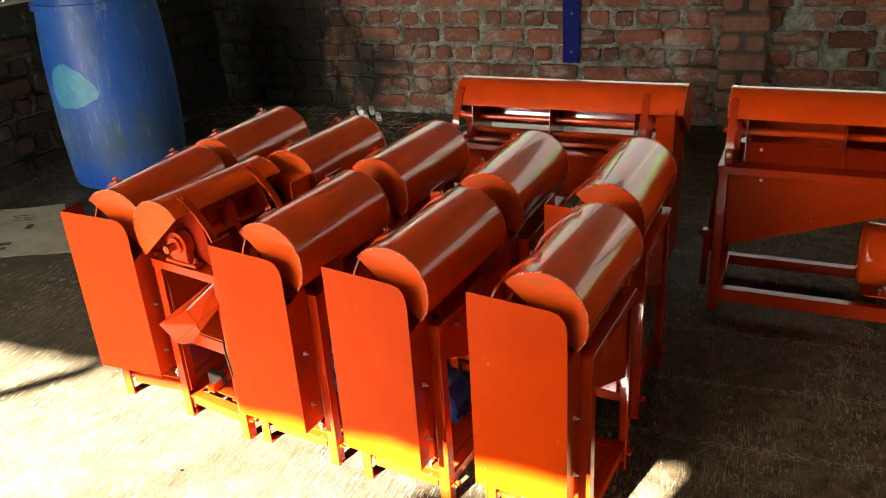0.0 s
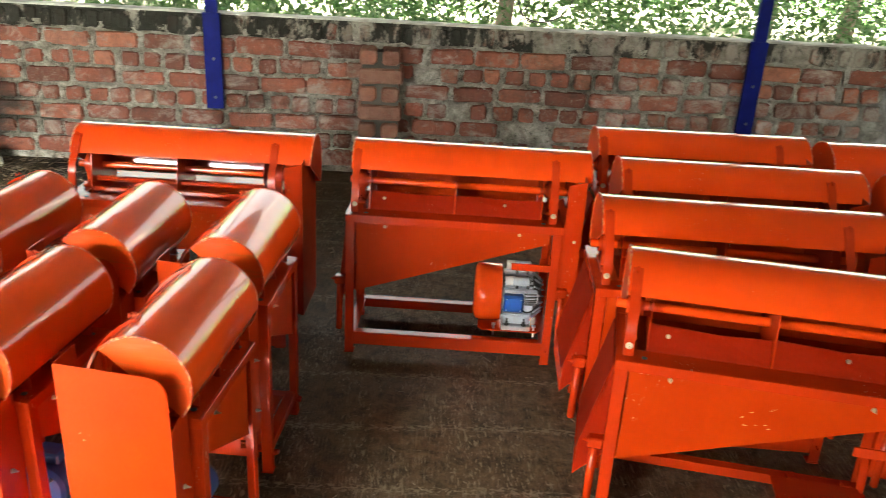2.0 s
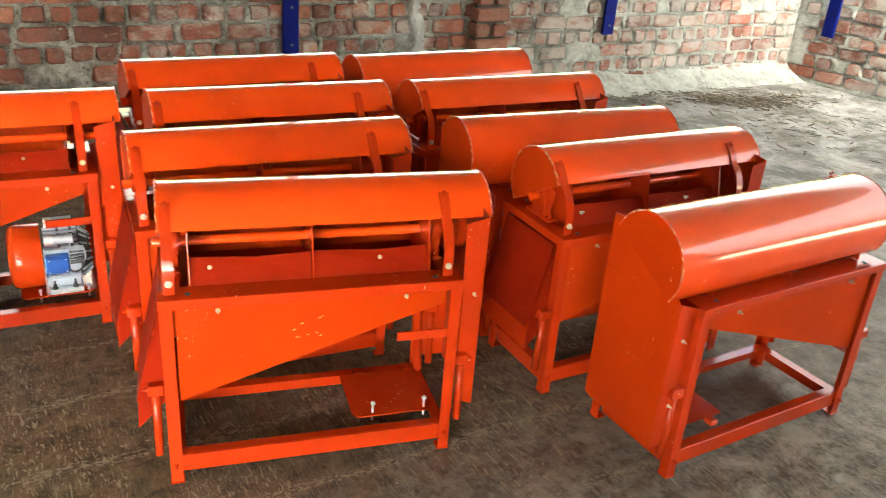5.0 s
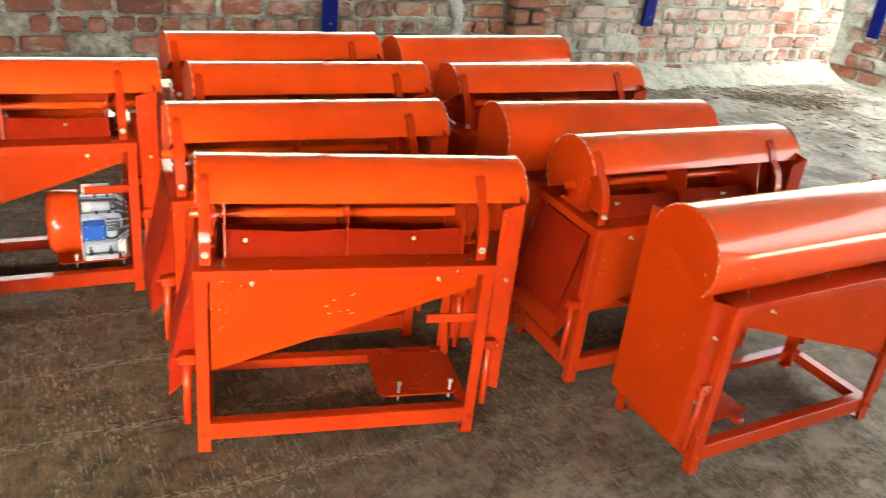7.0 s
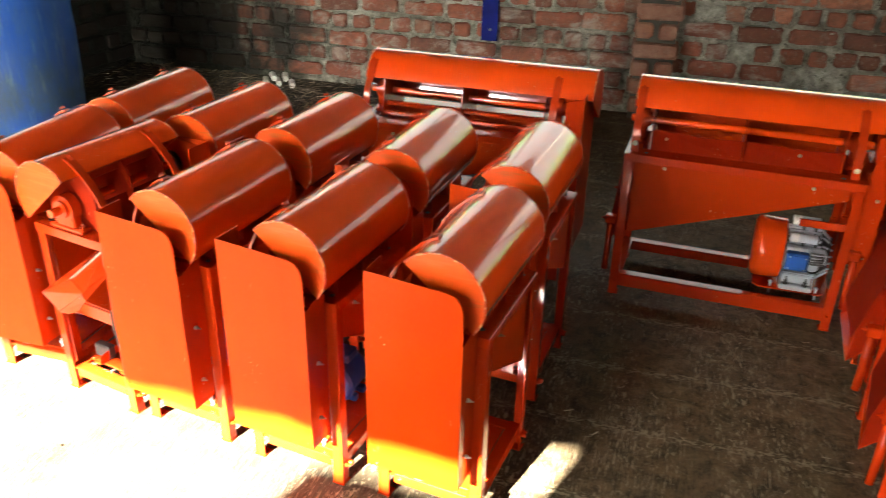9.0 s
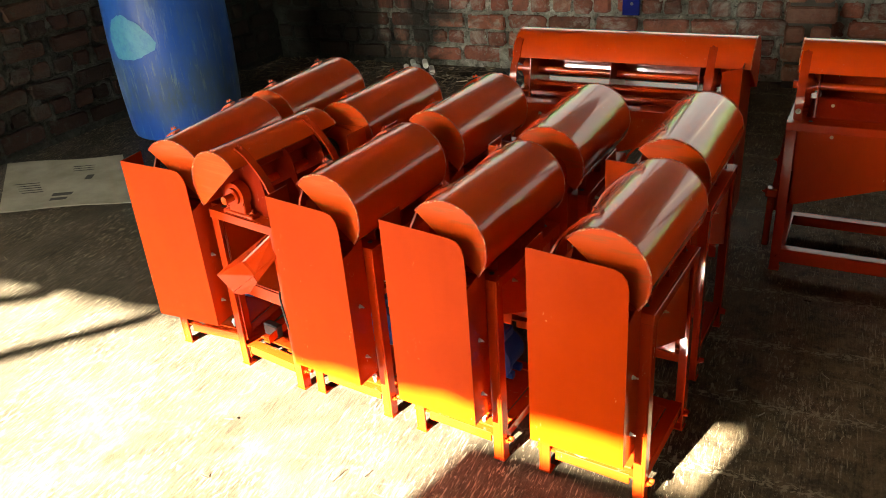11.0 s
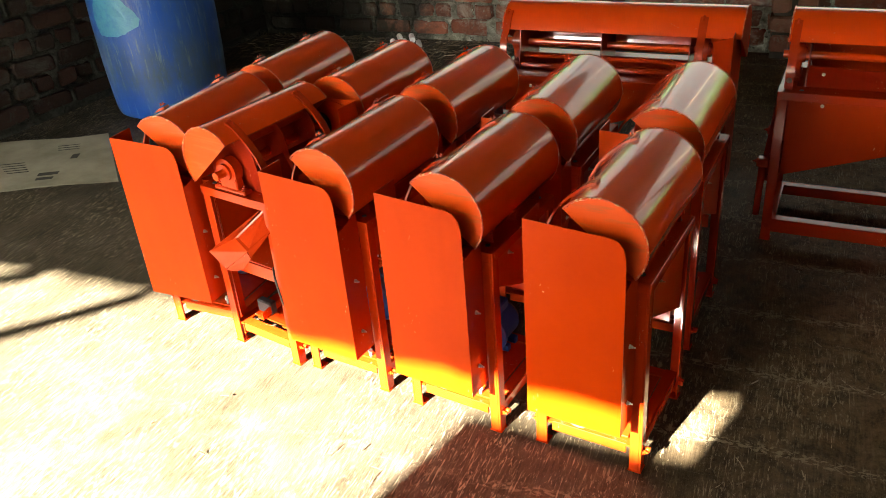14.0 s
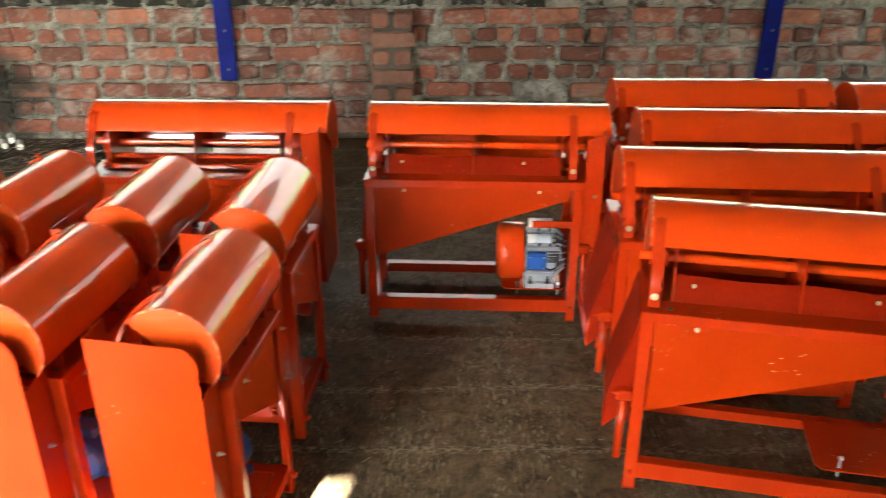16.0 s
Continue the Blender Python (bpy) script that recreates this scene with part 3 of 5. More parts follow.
def large_thresher(with_motor, reach=0.398, open_drum=False):
    """Threshing machine: angle frame, rolled hood, drum, tapered trough, belt guard at +x."""
    e = empty("thresher")
    L, D, H = 0.336, 0.149, 0.484
    frame_of_angles(e, L, D, H, 0.028, 0.024, 0.028, 0.073)
    for sx in (-1, 1):
        # folding carrying handles on the end posts
        for sy in (-1, 1):
            y = sy * (D - 0.018)
            br = part("handle_bracket", boxed(*span(sx * L, sx * (L + 0.036)), y - 0.015, y + 0.015, 0.242, 0.270, 0.004), ORANGE, e)
            part("handle", smoothless(rod(bmesh.new(), (sx * (L + 0.019), y, 0.245), (sx * (L + 0.022), y, 0.078), 0.0105, 10)), ORANGE, br)
            part("bracket_bolt", bolt(bmesh.new(), (sx * (L + 0.036), y, 0.256), (sx, 0, 0), 0.006), ORANGE, br)
    yc, zc, R = 0.021, 0.571, 0.112
    arm = [(-0.130, 0.489), (-0.130, 0.530), (-0.127, 0.556), (-0.118, 0.582), (-0.104, 0.602)]
    arm += [(yc + (R + 0.0055) * math.cos(radians(a)), zc + (R + 0.0055) * math.sin(radians(a))) for a in (158, 150, 142, 134, 127)]
    for x in (-0.312, 0.303):
        part("arm_tab", boxed(x - 0.010, x + 0.010, -0.1255, -0.1205, H, H + 0.052, 0.001), ORANGE, e)
    rolled_hood(e, yc, zc, R, -0.331, 0.418, -38, 159, (-0.312, 0.303), arm, 0.0115, PANEL)
    # threshing drum
    zd = 0.548
    smooth_by_angle(part("drum_shaft", rod(bmesh.new(), (-0.345, 0.01, zd), (0.385, 0.01, zd), 0.0115, 16), LIT_PAINT, e))
    for x in (-0.272, -0.004, 0.268):
        pts = [(x, 0.012 + 0.098 * math.cos(radians(a)), zd + 0.020 + 0.098 * math.sin(radians(a))) for a in range(0, 148, 10)]
        pts += [(x, -0.092, H + 0.001), (x, 0.110, H + 0.001)]
        part("drum_divider", plate(bmesh.new(), pts, (0.003, 0, 0)), ORANGE, e)
    for a in (25, 75, 118):
        y, z = 0.01 + 0.086 * math.cos(radians(a)), zd + 0.014 + 0.086 * math.sin(radians(a))
        for x0, x1 in ((-0.268, -0.005), (0.0, 0.267)):
            part("beater_bar", box(bmesh.new(), x0, x1, y - 0.004, y + 0.004, z - 0.010, z + 0.010, 0.002), SHADED_IN, e)
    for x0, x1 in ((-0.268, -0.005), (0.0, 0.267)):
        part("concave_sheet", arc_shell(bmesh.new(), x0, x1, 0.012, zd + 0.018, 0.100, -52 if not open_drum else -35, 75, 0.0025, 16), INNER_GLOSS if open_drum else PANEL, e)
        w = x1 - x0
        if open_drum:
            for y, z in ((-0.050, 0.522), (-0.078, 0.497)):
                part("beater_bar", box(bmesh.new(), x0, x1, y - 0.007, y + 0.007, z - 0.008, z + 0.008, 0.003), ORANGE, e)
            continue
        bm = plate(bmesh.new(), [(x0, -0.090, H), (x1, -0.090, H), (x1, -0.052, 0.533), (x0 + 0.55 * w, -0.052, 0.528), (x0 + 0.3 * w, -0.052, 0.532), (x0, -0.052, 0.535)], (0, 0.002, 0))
        sh = part("drum_sheet", bm, SHADED_IN, e)
        bx = -0.226 if x0 < -0.1 else 0.155
        part("sheet_bolt", bolt(bmesh.new(), (bx, -0.066, 0.515), (0, -1, 0.6), 0.0042), ZINC, sh, "zinc bolt")
    for x in (-0.303, 0.303):
        pillow_block(e, x, zd, H, 0.01)
    # trough below the drum, deepest at -x
    for sy in (-1, 1):
        y = sy * (D - 0.010)
        pts = [(-0.304, y, 0.470), (0.298, y, 0.470), (0.298, y, 0.422), (-0.304, y, 0.222)]
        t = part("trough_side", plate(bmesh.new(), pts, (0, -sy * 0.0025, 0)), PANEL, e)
        for x in (-0.215, 0.204):
            part("trough_bolt", bolt(bmesh.new(), (x, y, 0.447), (0, sy, 0), 0.0044), ZINC, t, "zinc bolt")
    pts = [(0.295, -D + 0.014, 0.424), (0.295, D - 0.014, 0.424), (-0.335, D - 0.014, 0.214), (-0.335, -D + 0.014, 0.214)]
    part("trough_floor", plate(bmesh.new(), pts, (0, 0, 0.0025)), ORANGE, e)
    part("trough_end", boxed(0.2955, 0.298, -D + 0.014, D - 0.014, 0.424, 0.478), ORANGE, e)
    # outlet: a bent tray and two lips that reach out past the legs
    pts = [(-0.335, -D + 0.03, 0.214), (-0.335, D - 0.03, 0.214), (-reach, D - 0.025, 0.150), (-reach, -D + 0.025, 0.150)]
    part("outlet_tray", plate(bmesh.new(), pts, (0, 0, 0.0025)), ORANGE, e)
    for sy in (-1, 1):
        y0, y1 = sy * (D - 0.030), sy * (D - 0.026)
        pts = [(-0.3365, y0, 0.440), (-0.3365, y0, 0.216), (-reach, y1, 0.150), (-reach + 0.005, y1, 0.245), (-0.3365 - 0.6 * (reach - 0.3365), y1, 0.310)]
        part("outlet_lip", plate(bmesh.new(), pts, (0, -sy * 0.0025, 0)), SHADED_IN, e)
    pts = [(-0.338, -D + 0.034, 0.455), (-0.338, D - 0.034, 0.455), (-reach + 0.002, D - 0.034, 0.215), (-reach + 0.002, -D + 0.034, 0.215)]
    part("outlet_flap", plate(bmesh.new(), pts, (-0.002, 0, 0)), SHADED_IN, e)
    # belt guard at +x
    gx, gy0, gy1 = 0.396, -0.121, 0.128
    pts = [(gx, gy0, 0.112), (gx, gy1, 0.098), (gx, gy1, 0.50), (gx, 0.03, 0.60), (gx, -0.05, 0.632), (gx, gy0, 0.626)]
    g = part("belt_guard", plate(bmesh.new(), pts, (0.0025, 0, 0)), PANEL, e)
    part("guard_flange", plate(bmesh.new(), [(0.350, gy0, 0.13), (gx, gy0, 0.112), (gx, gy0, 0.626), (0.343, gy0, 0.612)], (0, -0.0025, 0)), ORANGE, g)
    part("guard_flange", plate(bmesh.new(), [(L + 0.003, gy1, 0.105), (gx, gy1, 0.105), (gx, gy1, 0.50), (L + 0.003, gy1, 0.48)], (0, 0.0025, 0)), ORANGE, g)
    for z in (0.22, 0.40):
        part("guard_bolt", bolt(bmesh.new(), (0.366, gy1 + 0.0025, z), (0, 1, 0), 0.004), ZINC, g, "zinc bolt")
        part("guard_bolt", bolt(bmesh.new(), (0.376, gy0 - 0.0025, z + 0.03), (0, -1, 0), 0.004), ZINC, g, "zinc bolt")
    smooth_by_angle(part("pulley", rod(bmesh.new(), (0.352, 0.01, zd), (0.374, 0.01, zd), 0.05, 24), ORANGE, e))
    part("cross_bar", boxed(0.187, 0.326, -D + 0.006, -D + 0.012, 0.329, 0.352, 0.001), ORANGE, e)
    # hinged motor plate
    zp = 0.088
    pts = [(0.098, -0.082, zp), (0.112, -0.100, zp), (0.292, -0.100, zp), (0.306, -0.082, zp), (0.306, 0.085, zp), (0.098, 0.085, zp)]
    mp = part("motor_plate", plate(bmesh.new(), pts, (0, 0, 0.004)), ORANGE, e)
    for x in (0.150, 0.283):
        bm = rod(bmesh.new(), (x, -0.088, 0.068), (x, -0.088, 0.112 if with_motor else 0.124), 0.0030, 8)
        z1 = 0.104 if with_motor else 0.116
        box(bm, x - 0.0052, x + 0.0052, -0.0932, -0.0828, z1, z1 + 0.006, 0.001)
        part("adjusting_bolt", bm, ALU, mp, "long zinc adjusting bolt with nut")
        part("plate_tab", boxed(x - 0.012, x + 0.012, 0.085, 0.1125, 0.080, 0.095, 0.002), ORANGE, mp)
    pts = [(0.303, 0.085, 0.081), (0.321, 0.085, 0.081), (0.321, 0.128, 0.26), (0.303, 0.128, 0.26)]
    part("brace", plate(bmesh.new(), pts, (0, 0.004, 0)), ORANGE, e)
    if with_motor:
        motor(e, 0.172, -0.022, 0.192)
    return e


def smoothless(bm):
    for f in bm.faces:
        f.smooth = len(f.verts) == 4
    return bm


def motor(parent, xm, ym, zm):
    """Small finned motor lying along x, with a terminal box and two capacitors."""
    r = 0.07
    # core coloured dark to paint the shade in the gaps between fins
    bm = rod(bmesh.new(), (xm, ym, zm), (xm + 0.10, ym, zm), r, 28)
    m = smooth_by_angle(part("motor", bm, DARK_CAST, parent, "grey finned electric motor"))
    for i in range(30):
        a = 2 * math.pi * i / 30
        bm = boxed(xm + 0.004, xm + 0.096, -0.0022, 0.0022, r - 0.002, r + 0.013)
        bmesh.ops.rotate(bm, cent=(0, 0, 0), matrix=Matrix.Rotation(a, 3, "X"), verts=bm.verts)
        bmesh.ops.translate(bm, vec=(0, ym, zm), verts=bm.verts)
        part("fin", bm, ALU, m)
    bm = rod(bmesh.new(), (xm + 0.1, ym, zm), (xm + 0.128, ym, zm), r + 0.004, 24, r - 0.02)
    smooth_by_angle(part("fan_cover", bm, DARK_CAST, m))
    for i in range(16):
        a = 2 * math.pi * i / 16
        bm = rod(bmesh.new(), (xm + 0.102, 0, r + 0.006), (xm + 0.131, 0, r - 0.018), 0.0034, 6)
        bmesh.ops.rotate(bm, cent=(0, 0, 0), matrix=Matrix.Rotation(a, 3, "X"), verts=bm.verts)
        bmesh.ops.translate(bm, vec=(0, ym, zm), verts=bm.verts)
        part("cover_rib", bm, ALU, m)
    yb = ym - r - 0.013
    part("box_seat", boxed(xm + 0.0, xm + 0.098, yb - 0.008, yb + 0.02, zm - 0.020, zm + 0.052, 0.003), ALU, m)
    part("terminal_box", boxed(xm + 0.002, xm + 0.066, yb - 0.034, yb - 0.008, zm - 0.014, zm + 0.044, 0.004), BLUEBOX, m, "blue terminal box")
    part("box_lid", boxed(xm + 0.007, xm + 0.061, yb - 0.038, yb - 0.034, zm - 0.009, zm + 0.039, 0.0015), BLUEBOX, m)
    for x, z in ((0.011, -0.004), (0.057, -0.004), (0.011, 0.034), (0.057, 0.034)):
        part("lid_screw", bolt(bmesh.new(), (xm + x, yb - 0.038, zm + z), (0, -1, 0), 0.002, 0.002), ALU, m)
    for z, y, dx in ((r + 0.040, -0.012, 0.0), (r + 0.006, -0.066, -0.004)):
        bm = rod(bmesh.new(), (xm + 0.010 + dx, ym + y, zm + z), (xm + 0.088 + dx, ym + y, zm + z), 0.0145, 18)
        c = smooth_by_angle(part("capacitor", bm, ALU, m, "silver capacitor can"))
        bm = rod(bmesh.new(), (xm + 0.086 + dx, ym + y, zm + z), (xm + 0.0905 + dx, ym + y, zm + z), 0.0152, 18)
        smooth_by_angle(part("can_end", bm, BLACK, c, "black can end"))
        bm = rod(bmesh.new(), (xm + 0.009 + dx, ym + y, zm + z), (xm + 0.033 + dx, ym + y, zm + z), 0.0153, 18)
        smooth_by_angle(part("can_sleeve", bm, WHITE, c, "white sleeve"))
        for x in (0.04, 0.075):
            part("can_bracket", boxed(xm + x, xm + x + 0.008, ym + y - 0.006, ym + y + 0.02, zm + min(z - 0.035, r - 0.03), zm + z - 0.010, 0.001), DARK_CAST, c)
    bm = rod(bmesh.new(), (xm + 0.066, yb - 0.006, zm + 0.030), (xm + 0.108, yb + 0.004, zm + 0.030), 0.023, 18)
    sw = smooth_by_angle(part("switch_cover", bm, ALU, m))
    for q in range(5):
        z = zm + 0.030 + 0.009 * (q - 2)
        part("cover_rib", boxed(xm + 0.068, xm + 0.107, yb - 0.031 + 0.002 * abs(q - 2) ** 2, yb - 0.02, z - 0.0022, z + 0.0022), DARK_CAST, sw)
    part("motor_foot", boxed(xm + 0.002, xm + 0.098, ym - 0.078, ym + 0.07, zm - r - 0.030, zm - r - 0.012, 0.003), ALU, m)
    part("foot_web", boxed(xm + 0.006, xm + 0.094, ym - 0.062, ym + 0.05, zm - r - 0.012, zm - r + 0.022, 0.003), ALU, m)
    for dx in (0.020, 0.076):
        part("foot_bolt", bolt(bmesh.new(), (xm + dx, ym - 0.070, zm - r - 0.012), (0, 0, 1), 0.007, 0.010), DARK_CAST, m)
    cu = bpy.data.curves.new("motor_cable", "CURVE")
    cu.dimensions, cu.bevel_depth = "3D", 0.0028
    sp = cu.splines.new("BEZIER")
    pts = [(xm + 0.05, ym - r - 0.02, zm - 0.005), (xm + 0.085, ym - r - 0.03, zm - 0.018), (xm + 0.118, ym - 0.06, zm + 0.02), (xm + 0.125, ym - 0.03, zm + 0.075)]
    sp.bezier_points.add(len(pts) - 1)
    for b, p in zip(sp.bezier_points, pts):
        b.co, b.handle_left_type, b.handle_right_type = p, "AUTO", "AUTO"
    cu.materials.append(BLACK)
    c = new("cable", cu)
    c.parent = m
    bm = bmesh.new()
    prof = [(0.0, 0.096), (-0.05, 0.099), (-0.066, 0.099), (-0.080, 0.095), (-0.089, 0.083), (-0.092, 0.05)]
    rings = []
    for dx, rr in prof:
        rings.append([bm.verts.new((xm - 0.004 + dx, ym + rr * math.cos(2 * math.pi * i / 28), zm + 0.005 + rr * math.sin(2 * math.pi * i / 28))) for i in range(28)])
    for p, q in zip(rings, rings[1:]):
        for i in range(28):
            bm.faces.new((p[i], p[(i + 1) % 28], q[(i + 1) % 28], q[i]))
    bm.faces.new(rings[-1])
    bm.faces.new(rings[0][::-1])
    bmesh.ops.recalc_face_normals(bm, faces=bm.faces)
    smooth_by_angle(part("motor_cowl", bm, LIT_PAINT, m, "orange painted pulley cowl"), 50)
    return m


def small_thresher(with_motor=True):
    """The short model: narrow tall frame, rolled hood to the rear, belt guard panel at +x."""
    e = empty("small_thresher")
    L, D, H, W = 0.148, 0.122, 0.484, 0.026
    frame_of_angles(e, L, D, H, W, 0.024, 0.040, 0.066)
    for sx in (-1, 1):
        for sy in (-1, 1):
            part("handle_stub", smoothless(rod(bmesh.new(), (sx * (L - 0.025), sy * (D + 0.013), 0.052), (sx * (L - 0.025), sy * (D + 0.0005), 0.052), 0.006, 10)), ORANGE, e)
    yc, zc, R = 0.031, 0.569, 0.094
    arm = [(-0.114, 0.488), (-0.112, 0.520), (-0.102, 0.556), (-0.085, 0.590), (-0.062, 0.618)]
    arm += [(yc + (R + 0.0052) * math.cos(radians(a)), zc + (R + 0.0052) * math.sin(radians(a))) for a in (137, 128, 118, 108)]
    rolled_hood(e, yc, zc, R, -0.175, 0.184, -40, 140, (-0.118, 0.112), arm, 0.010, END_PAINT)
    # drum
    zd = 0.54
    smooth_by_angle(part("drum_shaft", rod(bmesh.new(), (-0.178, 0.015, zd), (0.205, 0.015, zd), 0.0105, 14), LIT_PAINT, e))
    for x in (-0.112, 0.0, 0.106):
        pts = [(x, 0.022 + 0.082 * math.cos(radians(a)), zd + 0.02 + 0.082 * math.sin(radians(a))) for a in range(0, 160, 11)]
        pts += [(x, -0.075, H + 0.001), (x, 0.104, H + 0.001)]
        part("drum_divider", plate(bmesh.new(), pts, (0.003, 0, 0)), SHADED_IN, e)
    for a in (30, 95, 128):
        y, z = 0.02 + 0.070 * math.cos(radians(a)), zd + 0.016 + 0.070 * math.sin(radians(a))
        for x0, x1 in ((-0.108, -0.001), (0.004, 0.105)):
            part("beater_bar", box(bmesh.new(), x0, x1, y - 0.004, y + 0.004, z - 0.009, z + 0.009, 0.002), SHADED_IN, e)
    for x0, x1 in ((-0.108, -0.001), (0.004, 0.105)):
        part("drum_sheet", plate(bmesh.new(), [(x0, -0.072, H), (x1, -0.072, H), (x1, -0.04, 0.545), (x0, -0.04, 0.545)], (0, 0.002, 0)), SHADED_IN, e)
    for x in (-0.132, 0.130):
        pillow_block(e, x, zd, H, 0.015)
    # trough and outlet at -x
    for sy in (-1, 1):
        y = sy * (D - 0.009)
        pts = [(-0.121, y, 0.470), (0.121, y, 0.470), (0.121, y, 0.385), (-0.121, y, 0.265)]
        t = part("trough_side", plate(bmesh.new(), pts, (0, -sy * 0.0025, 0)), PANEL, e)
        part("trough_bolt", bolt(bmesh.new(), (0.06, y, 0.44), (0, sy, 0), 0.004), ZINC, t, "zinc bolt")
    pts = [(0.119, -D + 0.013, 0.387), (0.119, D - 0.013, 0.387), (-0.119, D - 0.013, 0.267), (-0.119, -D + 0.013, 0.267)]
    part("trough_floor", plate(bmesh.new(), pts, (0, 0, 0.0025)), ORANGE, e)
    pts = [(-0.190, 0.095, 0.317), (-0.205, 0.019, 0.294), (-0.200, -0.073, 0.366), (-0.185, -0.016, 0.381), (-0.130, -0.073, 0.454)]
    part("spout_side", plate(bmesh.new(), pts, (0.002, 0.001, 0)), ORANGE, e)
    pts = [(-0.1845, -0.017, 0.382), (-0.1295, -0.091, 0.461), (-0.1395, -0.113, 0.411), (-0.1995, -0.083, 0.352), (-0.1995, -0.074, 0.367)]
    part("spout_side", plate(bmesh.new(), pts, (-0.002, 0.0, 0.001)), ORANGE, e)
    pts = [(-0.2055, 0.018, 0.293), (-0.2075, -0.020, 0.300), (-0.2065, -0.055, 0.315), (-0.2005, -0.083, 0.351), (-0.2002, -0.073, 0.3645)]
    part("spout_floor", plate(bmesh.new(), pts, (-0.002, 0, 0)), ORANGE, e)
    part("cross_bar", boxed(-0.118, -0.112, -D + 0.027, D - 0.027, 0.225, 0.262, 0.001), ORANGE, e)
    # belt guard
    gx, gy0, gy1, zb = 0.222, -0.105, 0.099, 0.156
    pts = [(gx, gy0, zb), (gx, gy1, zb), (gx, gy1, 0.50), (gx, gy1 - 0.001, 0.572), (gx, gy1 - 0.006, 0.592), (gx, gy1 - 0.018, 0.606), (gx, gy1 - 0.034, 0.610), (gx, gy0, 0.617)]
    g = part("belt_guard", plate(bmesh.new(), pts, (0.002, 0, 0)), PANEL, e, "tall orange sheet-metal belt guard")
    part("guard_flange", plate(bmesh.new(), [(L + 0.004, gy1, zb), (gx, gy1, zb), (gx, gy1, 0.50), (L + 0.004, gy1, 0.52)], (0, -0.002, 0)), ORANGE, g)
    part("guard_flange", plate(bmesh.new(), [(L + 0.004, gy0, zb), (gx, gy0, zb), (gx, gy0, 0.617), (L + 0.004, gy0, 0.617)], (0, 0.002, 0)), ORANGE, g)
    for z in (0.22, 0.36):
        part("guard_bolt", bolt(bmesh.new(), (gx - 0.034, gy1, z), (0, 1, 0), 0.004), ZINC, g, "zinc bolt")
    smooth_by_angle(part("pulley", rod(bmesh.new(), (0.192, 0.015, zd), (0.206, 0.015, zd), 0.035, 20), BLACK, e, "black belt pulley"))
    # motor low in the frame
    mp = part("motor_plate", boxed(-0.10, 0.126, -0.085, 0.085, 0.068, 0.073, 0.001), ORANGE, e)
    for y in (-0.070, 0.055):
        bm = rod(bmesh.new(), (0.118, y, 0.055), (0.118, y, 0.098), 0.0032, 8)
        rod(bm, (0.118, y, 0.086), (0.118, y, 0.092), 0.0065, 6)
        part("adjusting_bolt", bm, ALU, mp, "zinc adjusting bolt with nut")
    cu = bpy.data.curves.new("motor_cable", "CURVE")
    cu.dimensions, cu.bevel_depth, cu.bevel_resolution = "3D", 0.0028, 2
    sp = cu.splines.new("BEZIER")
    pts = [(-0.085, -0.03, 0.235), (-0.135, -0.075, 0.275), (-0.150, -0.100, 0.220), (-0.135, -0.098, 0.150), (-0.120, -0.088, 0.110)]
    sp.bezier_points.add(len(pts) - 1)
    for b, p in zip(sp.bezier_points, pts):
        b.co, b.handle_left_type, b.handle_right_type = p, "AUTO", "AUTO"
    cu.materials.append(BLACK)
    c = new("cable", cu)
    c.parent = e
    if not with_motor:
        # bare bay: two bent rails, a spare belt and the loose lead
        for y0, y1 in ((-0.060, -0.078), (0.034, 0.016)):
            pts = [(-0.112, y0, 0.074), (0.110, y1, 0.120), (0.110, y1, 0.142), (-0.112, y0, 0.096)]
            bm = plate(bmesh.new(), pts, (0, 0.004, 0))
            plate(bm, [(p[0], p[1] + 0.004, p[2]) for p in pts[:2]] + [(p[0], p[1] + 0.024, p[2]) for p in pts[1::-1]], (0, 0, 0.004))
            part("motor_rail", bm, ORANGE, e)
        part("rail_clamp", boxed(-0.085, -0.060, 0.030, 0.085, 0.0735, 0.112, 0.004), BLACK, e)
        return e
    ym, zm = -0.012, 0.128
    mo = smooth_by_angle(part("motor", rod(bmesh.new(), (-0.118, ym, zm), (-0.045, ym, zm), 0.049, 28), MOTOR_BLUE, e, "bright blue electric motor"))
    bm = rod(bmesh.new(), (-0.045, ym, zm), (-0.034, ym, zm), 0.057, 28)
    rod(bm, (-0.034, ym, zm), (-0.026, ym, zm), 0.057, 28, 0.049)
    shield = smooth_by_angle(part("motor_end", bm, MOTOR_BLUE, mo))
    smooth_by_angle(part("end_boss", rod(bmesh.new(), (-0.026, ym, zm), (-0.012, ym, zm), 0.018, 18), MOTOR_BLUE, shield))
    for q in range(4):
        a = radians(45 + 90 * q)
        part("end_bolt", bolt(bmesh.new(), (-0.0285, ym + 0.044 * math.cos(a), zm + 0.044 * math.sin(a)), (1, 0, 0), 0.005), DARK_CAST, shield)
    smooth_by_angle(part("motor_shaft", rod(bmesh.new(), (-0.012, ym, zm), (0.150, ym, zm), 0.009, 12), DARK_CAST, mo))
    smooth_by_angle(part("motor_pulley", rod(bmesh.new(), (0.150, ym, zm), (0.172, ym, zm), 0.028, 20), BLACK, mo))
    smooth_by_angle(part("fan_cover", rod(bmesh.new(), (-0.118, ym, zm), (-0.132, ym, zm), 0.050, 28, 0.042), BLACK, mo, "black fan cover"))
    for dx in (-0.105, -0.066):
        part("motor_foot", boxed(dx, dx + 0.016, ym - 0.052, ym + 0.052, 0.073, 0.092, 0.002), MOTOR_BLUE, mo)
